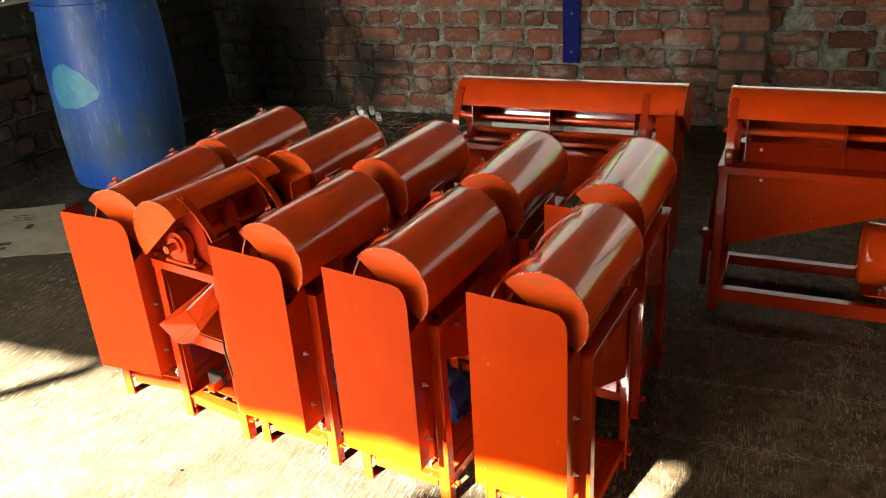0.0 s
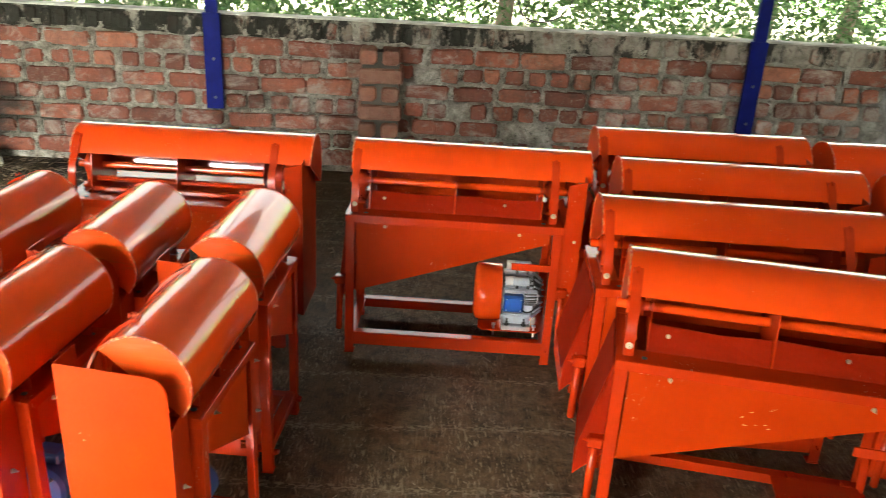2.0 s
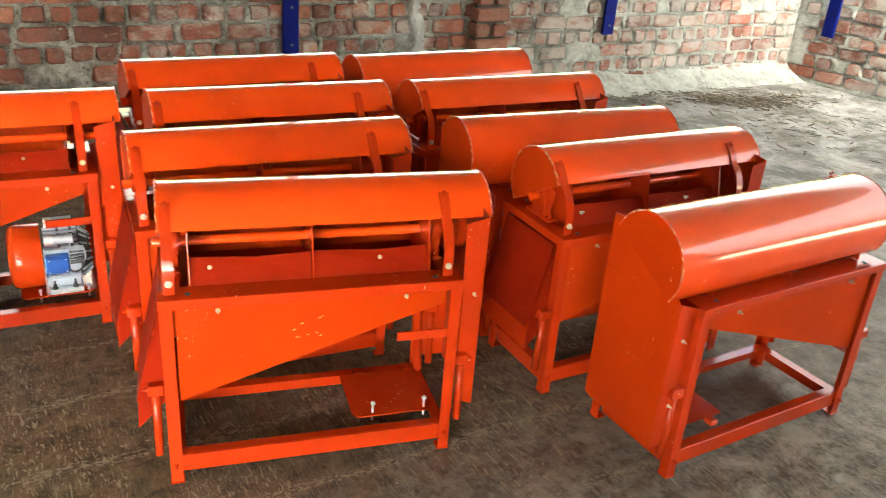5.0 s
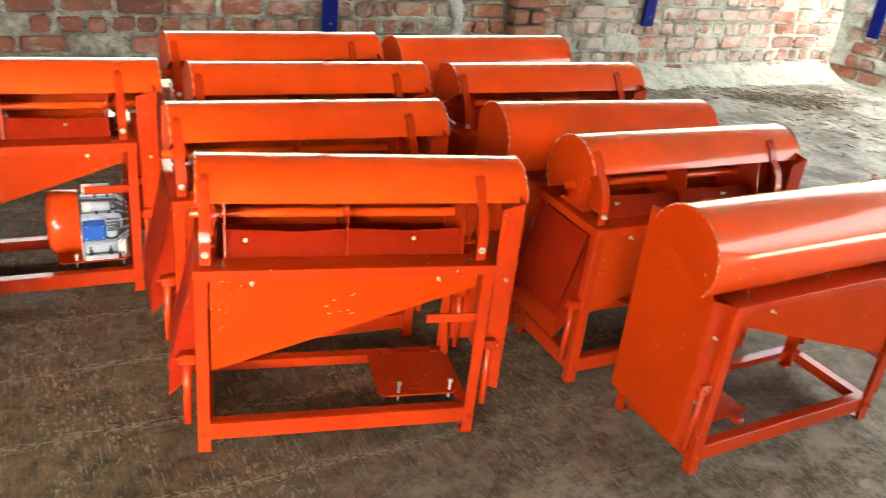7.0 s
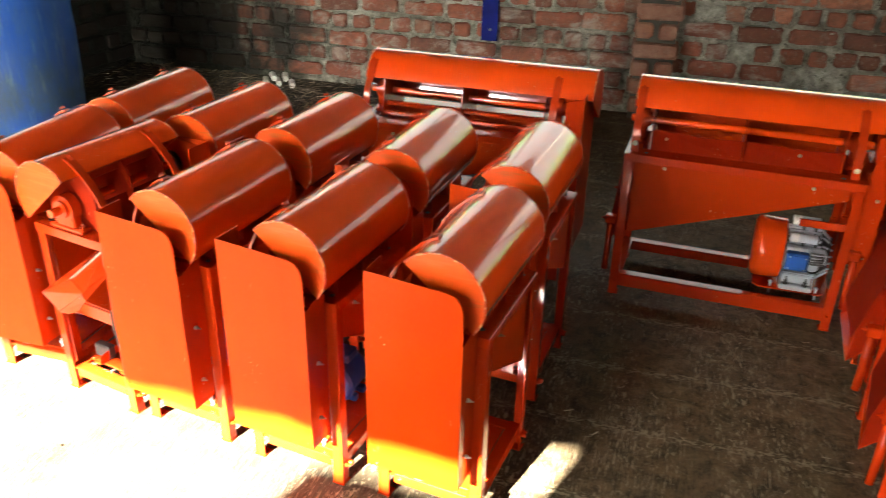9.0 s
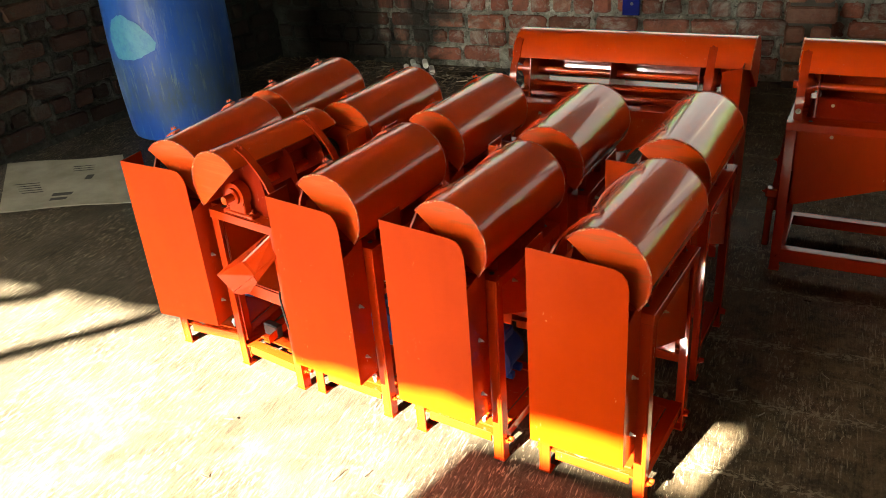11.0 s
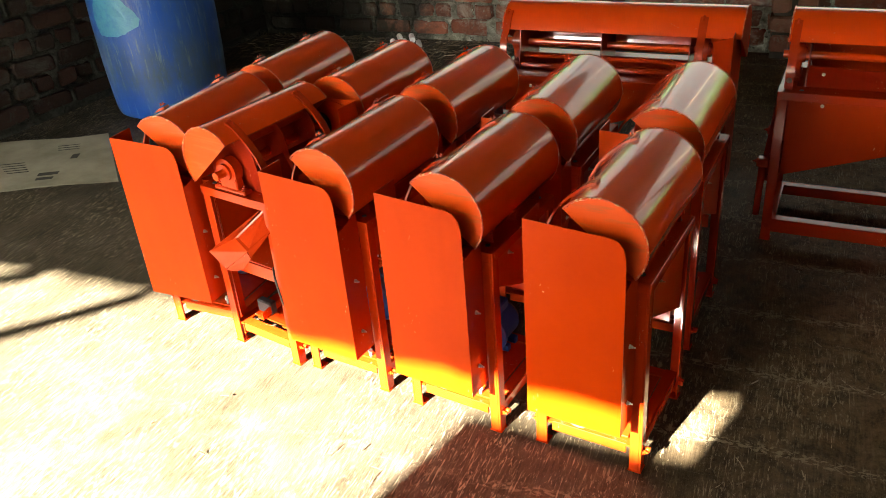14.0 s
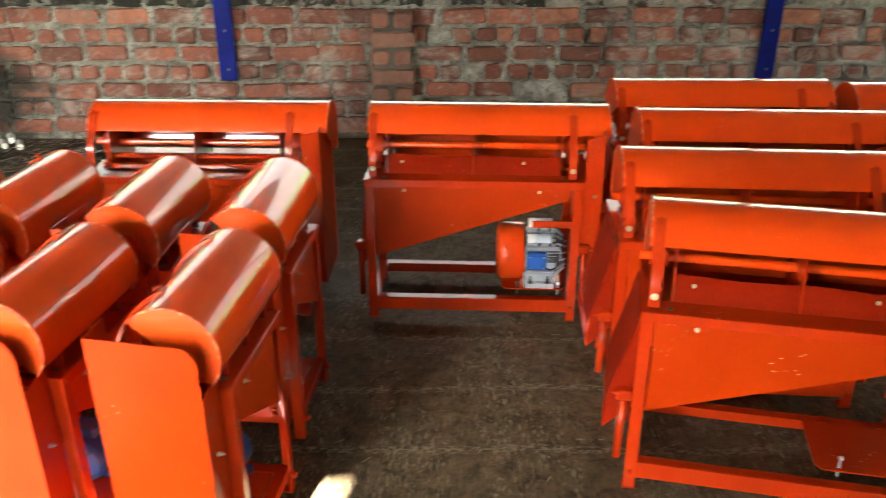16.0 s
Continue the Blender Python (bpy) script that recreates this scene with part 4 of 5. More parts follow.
    part("terminal_box", boxed(-0.105, -0.058, ym - 0.03, ym + 0.03, zm + 0.045, zm + 0.072, 0.004), MOTOR_BLUE, mo)
    return e


# ---- large structure ----
WALL_Y, WALL_TOP = 4.45, 0.81

def ground_sheet():
    bm = bmesh.new()
    bmesh.ops.create_grid(bm, x_segments=2, y_segments=2, size=300)
    bmesh.ops.translate(bm, vec=(0, 0, -0.25), verts=bm.verts)
    return tagged(part("ground", bm, GROUND), "earth and grass ground outside the shed", "ground", kind="structure")


ground_sheet()
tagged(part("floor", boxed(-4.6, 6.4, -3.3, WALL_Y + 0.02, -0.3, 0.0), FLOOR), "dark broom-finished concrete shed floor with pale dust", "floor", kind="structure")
def sheet_roof(x0, x1, y1):
    """Sheet roof out of view, its south edge made uneven to ripple the sun's edge."""
    bm = bmesh.new()
    n = 260
    rows = []
    for i in range(n + 1):
        x = x0 + (x1 - x0) * i / n
        d = 0.016 * noise.noise((x * 5.5, 0.3, 0)) + 0.012 * noise.noise((x * 15, 2.0, 0))
        z1 = EAVE_Z - (y1 - EAVE_Y) * ROOF_FALL
        z2 = EAVE_Z - 0.2 * ROOF_FALL
        rows.append([bm.verts.new(p) for p in ((x, EAVE_Y, EAVE_Z + d), (x, EAVE_Y + 0.2, z2), (x, y1, z1), (x, y1, z1 + 0.06), (x, EAVE_Y + 0.2, z2 + 0.06), (x, EAVE_Y, EAVE_Z + d + 0.06))])
    for a, b in zip(rows, rows[1:]):
        for q in range(6):
            bm.faces.new((a[q], b[q], b[(q + 1) % 6], a[(q + 1) % 6]))
    bm.faces.new(rows[0])
    bm.faces.new(rows[-1][::-1])
    bmesh.ops.recalc_face_normals(bm, faces=bm.faces)
    tagged(part("ceiling", bm, ROOF), "dark sheet roof over the shed", "ceiling", kind="structure")


# stretched past the walls west and north to block sky light
sheet_roof(-7.5, 5.3, WALL_Y + 1.5)


def wall_mass(name, m, length, label, back=0.009):
    """Wall body with an uneven mortar face towards -y."""
    step = 0.02
    nx, nz = int(length / step), int((WALL_TOP - 0.06) / step)
    verts, faces = [], []
    for i in range(nx + 1):
        for j in range(nz + 1):
            x, z = length * i / nx, -0.02 + (WALL_TOP - 0.06) * j / nz
            d = 0.007 * noise.noise((x * 4 + len(name), 0, z * 6)) + 0.012 * noise.noise((x * 24, 3, z * 24))
            verts.append((x, back + d, z))
    for i in range(nx):
        for j in range(nz):
            a = i * (nz + 1) + j
            faces.append((a, a + nz + 1, a + nz + 2, a + 1))
    n = len(verts)
    h = -0.02 + (WALL_TOP - 0.06)
    verts += [(0, back + 0.02, -0.02), (length, back + 0.02, -0.02), (length, back + 0.02, h), (0, back + 0.02, h), (0, 0.115, -0.02), (length, 0.115, -0.02), (length, 0.115, h), (0, 0.115, h)]
    faces += [(n + 4, n + 7, n + 6, n + 5), (n + 3, n + 2, n + 6, n + 7), (n, n + 3, n + 7, n + 4), (n + 1, n + 5, n + 6, n + 2)]
    me = bpy.data.meshes.new(name)
    me.from_pydata(verts, [], faces)
    me.materials.append(MORTAR)
    for p in me.polygons:
        p.use_smooth = True
    w = new(name, me)
    w.matrix_basis = m
    return tagged(w, label, "wall", kind="structure")


wall_north = wall_mass("wall_north", pose(-3.3, WALL_Y, 0), 9.3, "low red brick wall with rough cement joints", 0.05)
wall_west = wall_mass("wall_west", pose(-4.0, WALL_Y - 4.97, 0, 0, 0, 81.0), 5.05, "low dark red brick wall in shade", 0.05)
wall_east = wall_mass("wall_east", pose(5.97, WALL_Y, 0, 0, 0, -80), 4.0, "low dark brick wall in shade", 0.05)


def coping(wall, length, lift=0.0):
    bm = bmesh.new()
    n = int(length / 0.06)
    rng = random.Random(5)
    cols = []
    for i in range(n + 1):
        x = length * i / n
        d = rng.uniform(-0.006, 0.006)
        top = WALL_TOP + lift + rng.uniform(-0.003, 0.002)
        cols.append([bm.verts.new(p) for p in ((x, -0.004 + d, WALL_TOP - 0.108 + rng.uniform(-0.008, 0.014)), (x, -0.004 + d, WALL_TOP - 0.05), (x, 0.004 + d, top), (x, 0.115, top), (x, 0.115, WALL_TOP - 0.115))])
    for a, b in zip(cols, cols[1:]):
        for j in range(5):
            bm.faces.new((a[j], b[j], b[(j + 1) % 5], a[(j + 1) % 5]))
    bm.faces.new(cols[0])
    bm.faces.new(cols[-1][::-1])
    bmesh.ops.recalc_face_normals(bm, faces=bm.faces)
    part("coping", bm, COPING, wall, "blackened cement coping")
    cap = bmesh.new()
    cols = []
    for i in range(n + 1):
        x = length * i / n
        f, h = -0.008 + rng.uniform(-0.004, 0.004), WALL_TOP + lift + 0.006 + rng.uniform(-0.002, 0.002)
        cols.append([cap.verts.new(p) for p in ((x, f, WALL_TOP + lift - 0.003), (x, f, h), (x, 0.085, h), (x, 0.085, WALL_TOP + lift - 0.003))])
    for a, b in zip(cols, cols[1:]):
        for j in range(4):
            cap.faces.new((a[j], b[j], b[(j + 1) % 4], a[(j + 1) % 4]))
    cap.faces.new(cols[0])
    cap.faces.new(cols[-1][::-1])
    bmesh.ops.recalc_face_normals(cap, faces=cap.faces)
    part("coping_cap", cap, TOPCEM, wall, "thin pale cement cap")


for w, ln, lift in ((wall_north, 9.3, 0.0), (wall_west, 5.05, 0.04), (wall_east, 4.0, 0.0)):
    coping(w, ln, lift)


def corner_sheet(name, m, x0, x1, z0, z1, seam):
    """Folded pale sheet metal fixed over the wall's top in the corner, with a lapped seam."""
    rng = random.Random(6)
    bm = bmesh.new()
    n = int((x1 - x0) / 0.05)
    front, back = [], []
    for i in range(n + 1):
        x = x0 + (x1 - x0) * i / n
        d = -0.030 + 0.004 * math.sin(x * 21) + rng.uniform(-0.001, 0.001)
        zb = z0 + (z1 - z0) * i / n
        line = [(d, zb), (d - 0.004, zb + 0.10), (d, WALL_TOP + 0.30), (d + 0.004, WALL_TOP + 0.55)]
        front.append([bm.verts.new((x, y, z)) for y, z in line])
        back.append([bm.verts.new((x, y + 0.003, z)) for y, z in line])
    for a, b in ((front, 1), (back, -1)):
        for p, q in zip(a, a[1:]):
            for k in range(3):
                f = (p[k], q[k], q[k + 1], p[k + 1])
                bm.faces.new(f[::b])
    for p, q, u, v in zip(front, front[1:], back, back[1:]):
        bm.faces.new((p[0], u[0], v[0], q[0]))
        bm.faces.new((p[3], q[3], v[3], u[3]))
    bmesh.ops.recalc_face_normals(bm, faces=bm.faces)
    ob = part(name, bm, SHEET)
    ob.matrix_basis = m
    part("seam", boxed(seam - 0.012, seam + 0.012, -0.044, -0.034, WALL_TOP - 0.08, WALL_TOP + 0.54, 0.002), SHEET, ob)
    return tagged(ob, "pale grey-green sheet metal over the wall's top corner", "sheet", kind="structure")


corner_sheet("trim", pose(-3.3, WALL_Y, 0), 0.16, 1.16, 0.69, 0.765, 0.335)
corner_sheet("trim", pose(-4.0, WALL_Y - 4.97, 0, 0, 0, 81.0), 4.25, 4.92, 0.74, 0.72, 4.6)


def blue_post(x, foot):
    e = empty("blue_post", pose(x, WALL_Y - 0.03, foot))
    part("strap", boxed(-0.044, 0.044, -0.006, 0.018, 0, WALL_TOP - foot + 0.005, 0.002), BLUE, e)
    part("post", boxed(-0.030, 0.030, -0.004, 0.03, WALL_TOP - foot + 0.005, EAVE_Z - (WALL_Y - EAVE_Y) * ROOF_FALL - foot, 0.002), BLUE, e)
    for z in (0.06, 0.26):
        part("post_bolt", bolt(bmesh.new(), (0.004, -0.006, z), (0, -1, 0), 0.007), DARK_CAST, e)
    tagged(e, "dark blue painted steel post bolted to the brick wall", "post", "roof posts")


for x, f in ((-0.965, 0.325), (1.86, 0.325), (4.07, 0.385)):
    blue_post(x, f)

e = empty("blue_post", pose(5.80, WALL_Y - 0.42, 0.40, 0, 0, -80))
part("strap", boxed(-0.044, 0.044, -0.006, 0.018, 0, WALL_TOP - 0.395, 0.002), BLUE, e)
part("post", boxed(-0.030, 0.030, -0.004, 0.03, WALL_TOP - 0.395, EAVE_Z - (WALL_Y - 0.42 - EAVE_Y) * ROOF_FALL - 0.40, 0.002), BLUE, e)
tagged(e, "dark blue painted steel post by the shed's far corner", "post", "roof posts")


def foot_fillet(x0, x1):
    """Rough cement and rubble slope along the foot of the wall."""
    rng = random.Random(14)
    bm = bmesh.new()
    n = int((x1 - x0) / 0.035)
    cols = []
    for i in range(n + 1):
        x = x0 + (x1 - x0) * i / n
        grow = min(1.0, i / 14)
        w = noise.noise((x * 3, 2, 0))
        col = []
        for f in (0.0, 0.22, 0.45, 0.7, 1.0):
            y = WALL_Y + 0.02 - (0.06 + (0.16 + 0.04 * w) * grow) * f
            z = (0.12 + 0.03 * w) * grow * (1 - f) ** 1.4 + 0.012 * noise.noise((x * 16, f * 9, 1)) * (f < 1) + (-0.004 if f == 1 else 0)
            col.append(bm.verts.new((x, y + rng.uniform(-0.008, 0.008), z)))
        cols.append(col)
    for a, b in zip(cols, cols[1:]):
        for q in range(4):
            bm.faces.new((a[q], a[q + 1], b[q + 1], b[q]))
    bmesh.ops.recalc_face_normals(bm, faces=bm.faces)
    ob = part("baseboard", bm, MORTAR, smooth=True)
    tagged(ob, "rough grey cement fillet along the wall's foot", "fillet", kind="structure")


foot_fillet(2.4, 6.0)

# south side behind the camera, unseen and shaped to block light: solid wall, a sill with a slot above it, then open
# with added bars under the eave
def south_block(x0, x1, top, foot=-0.05):
    b = part("wall_south", boxed(x0, x1, EAVE_Y - 0.20, EAVE_Y, foot, top), DARK_PLASTER)
    tagged(b, "unseen dark wall added on the shed's near side to block light", "wall", kind="structure")


south_block(-2.11, -1.60, 2.69)
south_block(-1.60, -0.45, EAVE_Z + 0.035, 1.10)
south_block(-0.45, 2.90, EAVE_Z + 0.035)
south_block(2.90, 6.30, EAVE_Z + 0.035)
south_block(-7.5, -4.85, EAVE_Z + 0.035)


# added bars, out of view, that cast slanted stripes into the sun patch
def strut(a, b):
    bm = rod(bmesh.new(), a, b, 0.028, 10)
    tagged(part("trim", bm, BLUE), "unseen bar added under the eave to cast a slanted shadow", "strut", kind="structure")


strut((-3.35, EAVE_Y, EAVE_Z), (-4.05, EAVE_Y, 2.10))
strut((-3.80, EAVE_Y, EAVE_Z), (-4.60, EAVE_Y, 2.45))

# ---- things ----
LARGE = [
    # x, y, yaw, label
    (0.252, 2.600, -3.0, "orange thresher with open front, hood and grey motor"),
    (0.938, 1.708, -12.2, "orange thresher with empty motor plate on bare floor"),
    (0.949, 2.125, -4.3, "orange thresher standing in a row of threshers"),
    (1.081, 2.517, -3.2, "orange thresher standing in a row of threshers"),
    (1.080, 2.918, -0.8, "orange thresher at the end of the row by the wall"),
    (1.968, 2.906, 180.7, "orange thresher turned with its closed hood forward"),
    (1.922, 2.460, -2.3, "orange thresher with drum showing below its hood"),
    (1.949, 2.052, 175.5, "orange thresher turned with its closed hood forward"),
    (1.938, 1.735, -1.0, "orange thresher with bearing and drum showing"),
    (2.012, 1.318, 181.0, "orange thresher with closed hood and plain belt guard"),
    (-0.623, 2.635, -2.0, "orange thresher with open drum near the brick wall"),
]


def chip_paint(o):
    """A cluster of scratches through the paint on the trough's front."""
    rng = random.Random(4)
    for q in range(9):
        x, z = rng.uniform(-0.062, 0.012), rng.uniform(0.355, 0.42)
        w, h = rng.uniform(0.004, 0.011), rng.uniform(0.0012, 0.003)
        bm = plate(bmesh.new(), [(x, -0.1391, z), (x + w * 0.4, -0.1391, z + h), (x + w, -0.1391, z + h * 1.6), (x + w * 0.7, -0.1391, z + h * 0.2)], (0, -0.0004, 0))
        part("paint_chip", bm, BARE, o, "pale scratch through the paint")


with_m = large_thresher(True, 0.362)
without = large_thresher(False)
open_one = large_thresher(False, 0.362, True)
for i, (x, y, yaw, label) in enumerate(LARGE):
    m = pose(x, y, 0, 0, 0, yaw)
    if i == 0:
        with_m.matrix_basis = m
        o = with_m
    elif i == 1:
        o = copy_thing(without, m)
        chip_paint(o)
    elif i == 2:
        without.matrix_basis = m
        o = without
    elif i == 10:
        open_one.matrix_basis = m
        o = open_one
    else:
        o = copy_thing(without, m)
    tagged(o, label, "thresher", "large threshers")

SMALL = [
    (-0.351, 1.512, -97.5, "short orange thresher, sunlight on its guard panel's foot"),
    (-0.674, 1.545, -99.0, "short orange thresher with tall guard panel in sunlight"),
    (-0.994, 1.600, -98.5, "short orange thresher with tall guard panel in sunlight"),
    (-1.260, 1.634, 77.5, "short orange thresher turned round, outlet chute and bearing showing"),
    (-1.523, 1.698, -91.5, "short orange thresher with plain guard panel"),
    (-0.323, 1.980, -95.0, "short orange thresher in the second row"),
    (-0.616, 1.995, -95.0, "short orange thresher in the second row"),
    (-0.930, 2.045, -98.0, "short orange thresher in the second row"),
    (-1.204, 2.060, -98.0, "short orange thresher in the second row"),
    (-1.498, 2.118, -95.0, "short orange thresher in the second row by the drum"),
]
first = small_thresher()
turned = small_thresher(False)
for i, (x, y, yaw, label) in enumerate(SMALL):
    m = pose(x, y, 0, 0, 0, yaw)
    if i == 0:
        first.matrix_basis = m
        o = first
    elif yaw > 0:
        turned.matrix_basis = m
        o = turned
    else:
        o = copy_thing(first, m)
    # the guards hang a little differently from machine to machine
    for c in o.children:
        if c.name.startswith("belt_guard"):
            c.location.z -= (0.0, 0.003, 0.012, 0.0, 0.008, 0.004, 0.0, 0.006, 0.002, 0.005)[i]
    tagged(o, label, "thresher", "short threshers")


def plastic_drum(x, y):
    e = empty("plastic_drum", pose(x, y, 0, 0, 0, 20))
    prof = [(0.0, 0.0), (0.24, 0.0), (0.268, 0.012), (0.275, 0.035), (0.280, 0.10), (0.288, 0.25), (0.292, 0.45), (0.288, 0.62), (0.278, 0.76), (0.270, 0.83), (0.272, 0.845), (0.284, 0.85), (0.284, 0.872), (0.272, 0.877), (0.268, 0.90), (0.262, 0.915), (0.245, 0.915), (0.242, 0.90), (0.0, 0.90)]
    n = 56
    bm = bmesh.new()
    rings = []
    for r, z in prof:
        if r == 0:
            rings.append([bm.verts.new((0, 0, z))])
        else:
            rings.append([bm.verts.new((r * math.cos(2 * math.pi * i / n), r * math.sin(2 * math.pi * i / n), z)) for i in range(n)])
    for p, q in zip(rings, rings[1:]):
        for i in range(n):
            j = (i + 1) % n
            if len(p) == 1:
                bm.faces.new((p[0], q[j], q[i]))
            elif len(q) == 1:
                bm.faces.new((p[i], p[j], q[0]))
            else:
                bm.faces.new((p[i], p[j], q[j], q[i]))
    bmesh.ops.recalc_face_normals(bm, faces=bm.faces)
    smooth_by_angle(part("drum_body", bm, DRUM, e), 40)
    # faded patch: a thin skin of old paint on the side towards the floor
    bm = bmesh.new()
    knots = [(-90, 0.596), (-84, 0.601), (-76, 0.575), (-68, 0.550), (-61, 0.505), (-56.5, 0.470), (-60, 0.435), (-70, 0.413), (-82, 0.392), (-93, 0.390), (-102, 0.394), (-106, 0.430), (-107, 0.475), (-104, 0.530), (-99, 0.578)]
    rng = random.Random(2)
    outline = []
    for (a0, z0), (a1, z1) in zip(knots, knots[1:] + knots[:1]):
        for f in (0.0, 0.33, 0.66):
            outline.append((radians(a0 + (a1 - a0) * f + 82) * 0.2925 + rng.uniform(-0.003, 0.003), z0 + (z1 - z0) * f + rng.uniform(-0.003, 0.003)))
    def skin(u, z):
        r = 0.2955
        a = radians(-82) + u / r
        return (r * math.cos(a), r * math.sin(a), z)
    mid = bm.verts.new(skin(-0.01, 0.49))
    rim = [bm.verts.new(skin(u, z)) for u, z in outline]
    inner = [bm.verts.new(skin(-0.01 + (u + 0.01) * 0.5, 0.49 + (z - 0.49) * 0.5)) for u, z in outline]
    n = len(rim)
    for q in range(n):
        w = (q + 1) % n
        bm.faces.new((rim[q], rim[w], inner[w], inner[q]))
        bm.faces.new((inner[q], inner[w], mid))
    p = part("faded_patch", bm, PATCH, e, "pale faded blue patch")
    p.rotation_euler[2] = radians(-23.6)
    p.location.z = 0.025
    ring = bmesh.new()
    for z in (0.850, 0.872):
        bmesh.ops.create_cone(ring, cap_ends=False, segments=56, radius1=0.2855, radius2=0.2855, depth=0.006, matrix=Matrix.Translation((0, 0, z)))
    part("rim_band", ring, DRUM, e)
    # screw bungs and a raised rib on the lid
    for bx, by in ((0.150, 0.060), (-0.165, -0.050)):
        bm = rod(bmesh.new(), (bx, by, 0.898), (bx, by, 0.912), 0.040, 24)
        rod(bm, (bx, by, 0.912), (bx, by, 0.924), 0.028, 12)
        part("bung", bm, DRUM, e, "blue screw bung")
    part("lid_rib", boxed(-0.10, 0.10, -0.030, 0.030, 0.898, 0.912, 0.006), DRUM, e)
    return tagged(e, "blue plastic storage drum, dusty and scratched, with faded patch", "drum")


plastic_drum(-2.96, 3.198)


# ---- outside: hedge and trees ----
def leaf_cloud(name, blobs, count, size, seed, label, category):
    """Many small leaves in uneven clumps, with gaps."""
    rng = np.random.RandomState(seed)
    cs = np.array([b[:3] for b in blobs])
    rs = np.array([b[3:] for b in blobs])
    w = rs.prod(axis=1) ** 0.66
    pick = rng.choice(len(blobs), count, p=w / w.sum())
    d = rng.normal(size=(count, 3))
    d /= np.linalg.norm(d, axis=1)[:, None]
    r = rng.uniform(0.35, 1.05, (count, 1)) ** 0.6
    c = cs[pick] + d * r * rs[pick]
    c = c[(c[:, 2] > -0.2)]
    n = len(c)
    u = rng.normal(size=(n, 3))
    u /= np.linalg.norm(u, axis=1)[:, None]
    v = np.cross(u, rng.normal(size=(n, 3)))
    v /= np.linalg.norm(v, axis=1)[:, None]
    s = size * rng.uniform(0.6, 1.5, (n, 1))
    quad = np.stack([c - u * s, c - v * s * 0.38, c + u * s, c + v * s * 0.38], axis=1).reshape(-1, 3)
    me = bpy.data.meshes.new(name)
    me.from_pydata(quad.tolist(), [], np.arange(n * 4).reshape(-1, 4).tolist())
    me.materials.append(LEAF)
    return tagged(new(name, me), label, category, kind="stuff")


rng = random.Random(11)
blobs = []
for i in range(34):
    x = -7 + 18 * i / 33 + rng.uniform(-0.3, 0.3)
    blobs.append((x, rng.uniform(5.8, 6.8), rng.uniform(0.2, 0.7), rng.uniform(0.45, 0.8), rng.uniform(0.4, 0.6), rng.uniform(0.4, 0.8)))
leaf_cloud("hedge", blobs, 42000, 0.026, 3, "bright green leafy hedge beyond the brick wall", "hedge")
blobs = []
for i in range(60):
    x = -11 + 26 * (i % 30) / 29 + rng.uniform(-0.6, 0.6)
    blobs.append((x, rng.uniform(8.0, 11.0), rng.uniform(0.3, 1.6), rng.uniform(0.9, 1.6), rng.uniform(0.8, 1.4), rng.uniform(0.7, 1.1)))
leaf_cloud("trees", blobs, 105000, 0.050, 4, "sunlit green trees outside the shed", "trees")
# added leaf masses at the sides, to keep sky light off the walls
blobs = []
for i in range(96):
    y = -2 + 6.5 * (i % 32) / 31 + rng.uniform(-0.5, 0.5)
    blobs.append((rng.uniform(-8.0, -6.4), y, rng.uniform(0.3, 4.6), rng.uniform(0.8, 1.3), rng.uniform(0.8, 1.5), rng.uniform(0.8, 1.4)))
for i in range(24):
    y = -3 + 14 * (i % 24) / 23 + rng.uniform(-0.5, 0.5)
    blobs.append((rng.uniform(12.0, 14.5), y, rng.uniform(0.2, 1.2), rng.uniform(0.8, 1.4), rng.uniform(0.8, 1.5), rng.uniform(0.7, 1.1)))
leaf_cloud("trees_beside", blobs, 60000, 0.16, 5, "green trees added beside the shed to block sky light", "trees")


def branch(pts, r0, r1, name="tree_trunk"):
    bm = bmesh.new()
    for i, (a, b) in enumerate(zip(pts, pts[1:])):
        f0, f1 = i / (len(pts) - 1), (i + 1) / (len(pts) - 1)
        rod(bm, a, b, r0 + (r1 - r0) * f0, 9, r0 + (r1 - r0) * f1)
    return part(name, bm, BARK)


for x in (-4.1, 0.7, 2.9, 3.6, 6.2):
    tagged(branch([(x, 7.2, -0.25), (x + 0.1, 7.25, 0.8), (x + 0.32, 7.3, 1.9), (x + 0.4, 7.4, 3.4)], 0.085, 0.03), "pale bare trunk among the leaves", "tree trunk", "trunks beyond the wall")

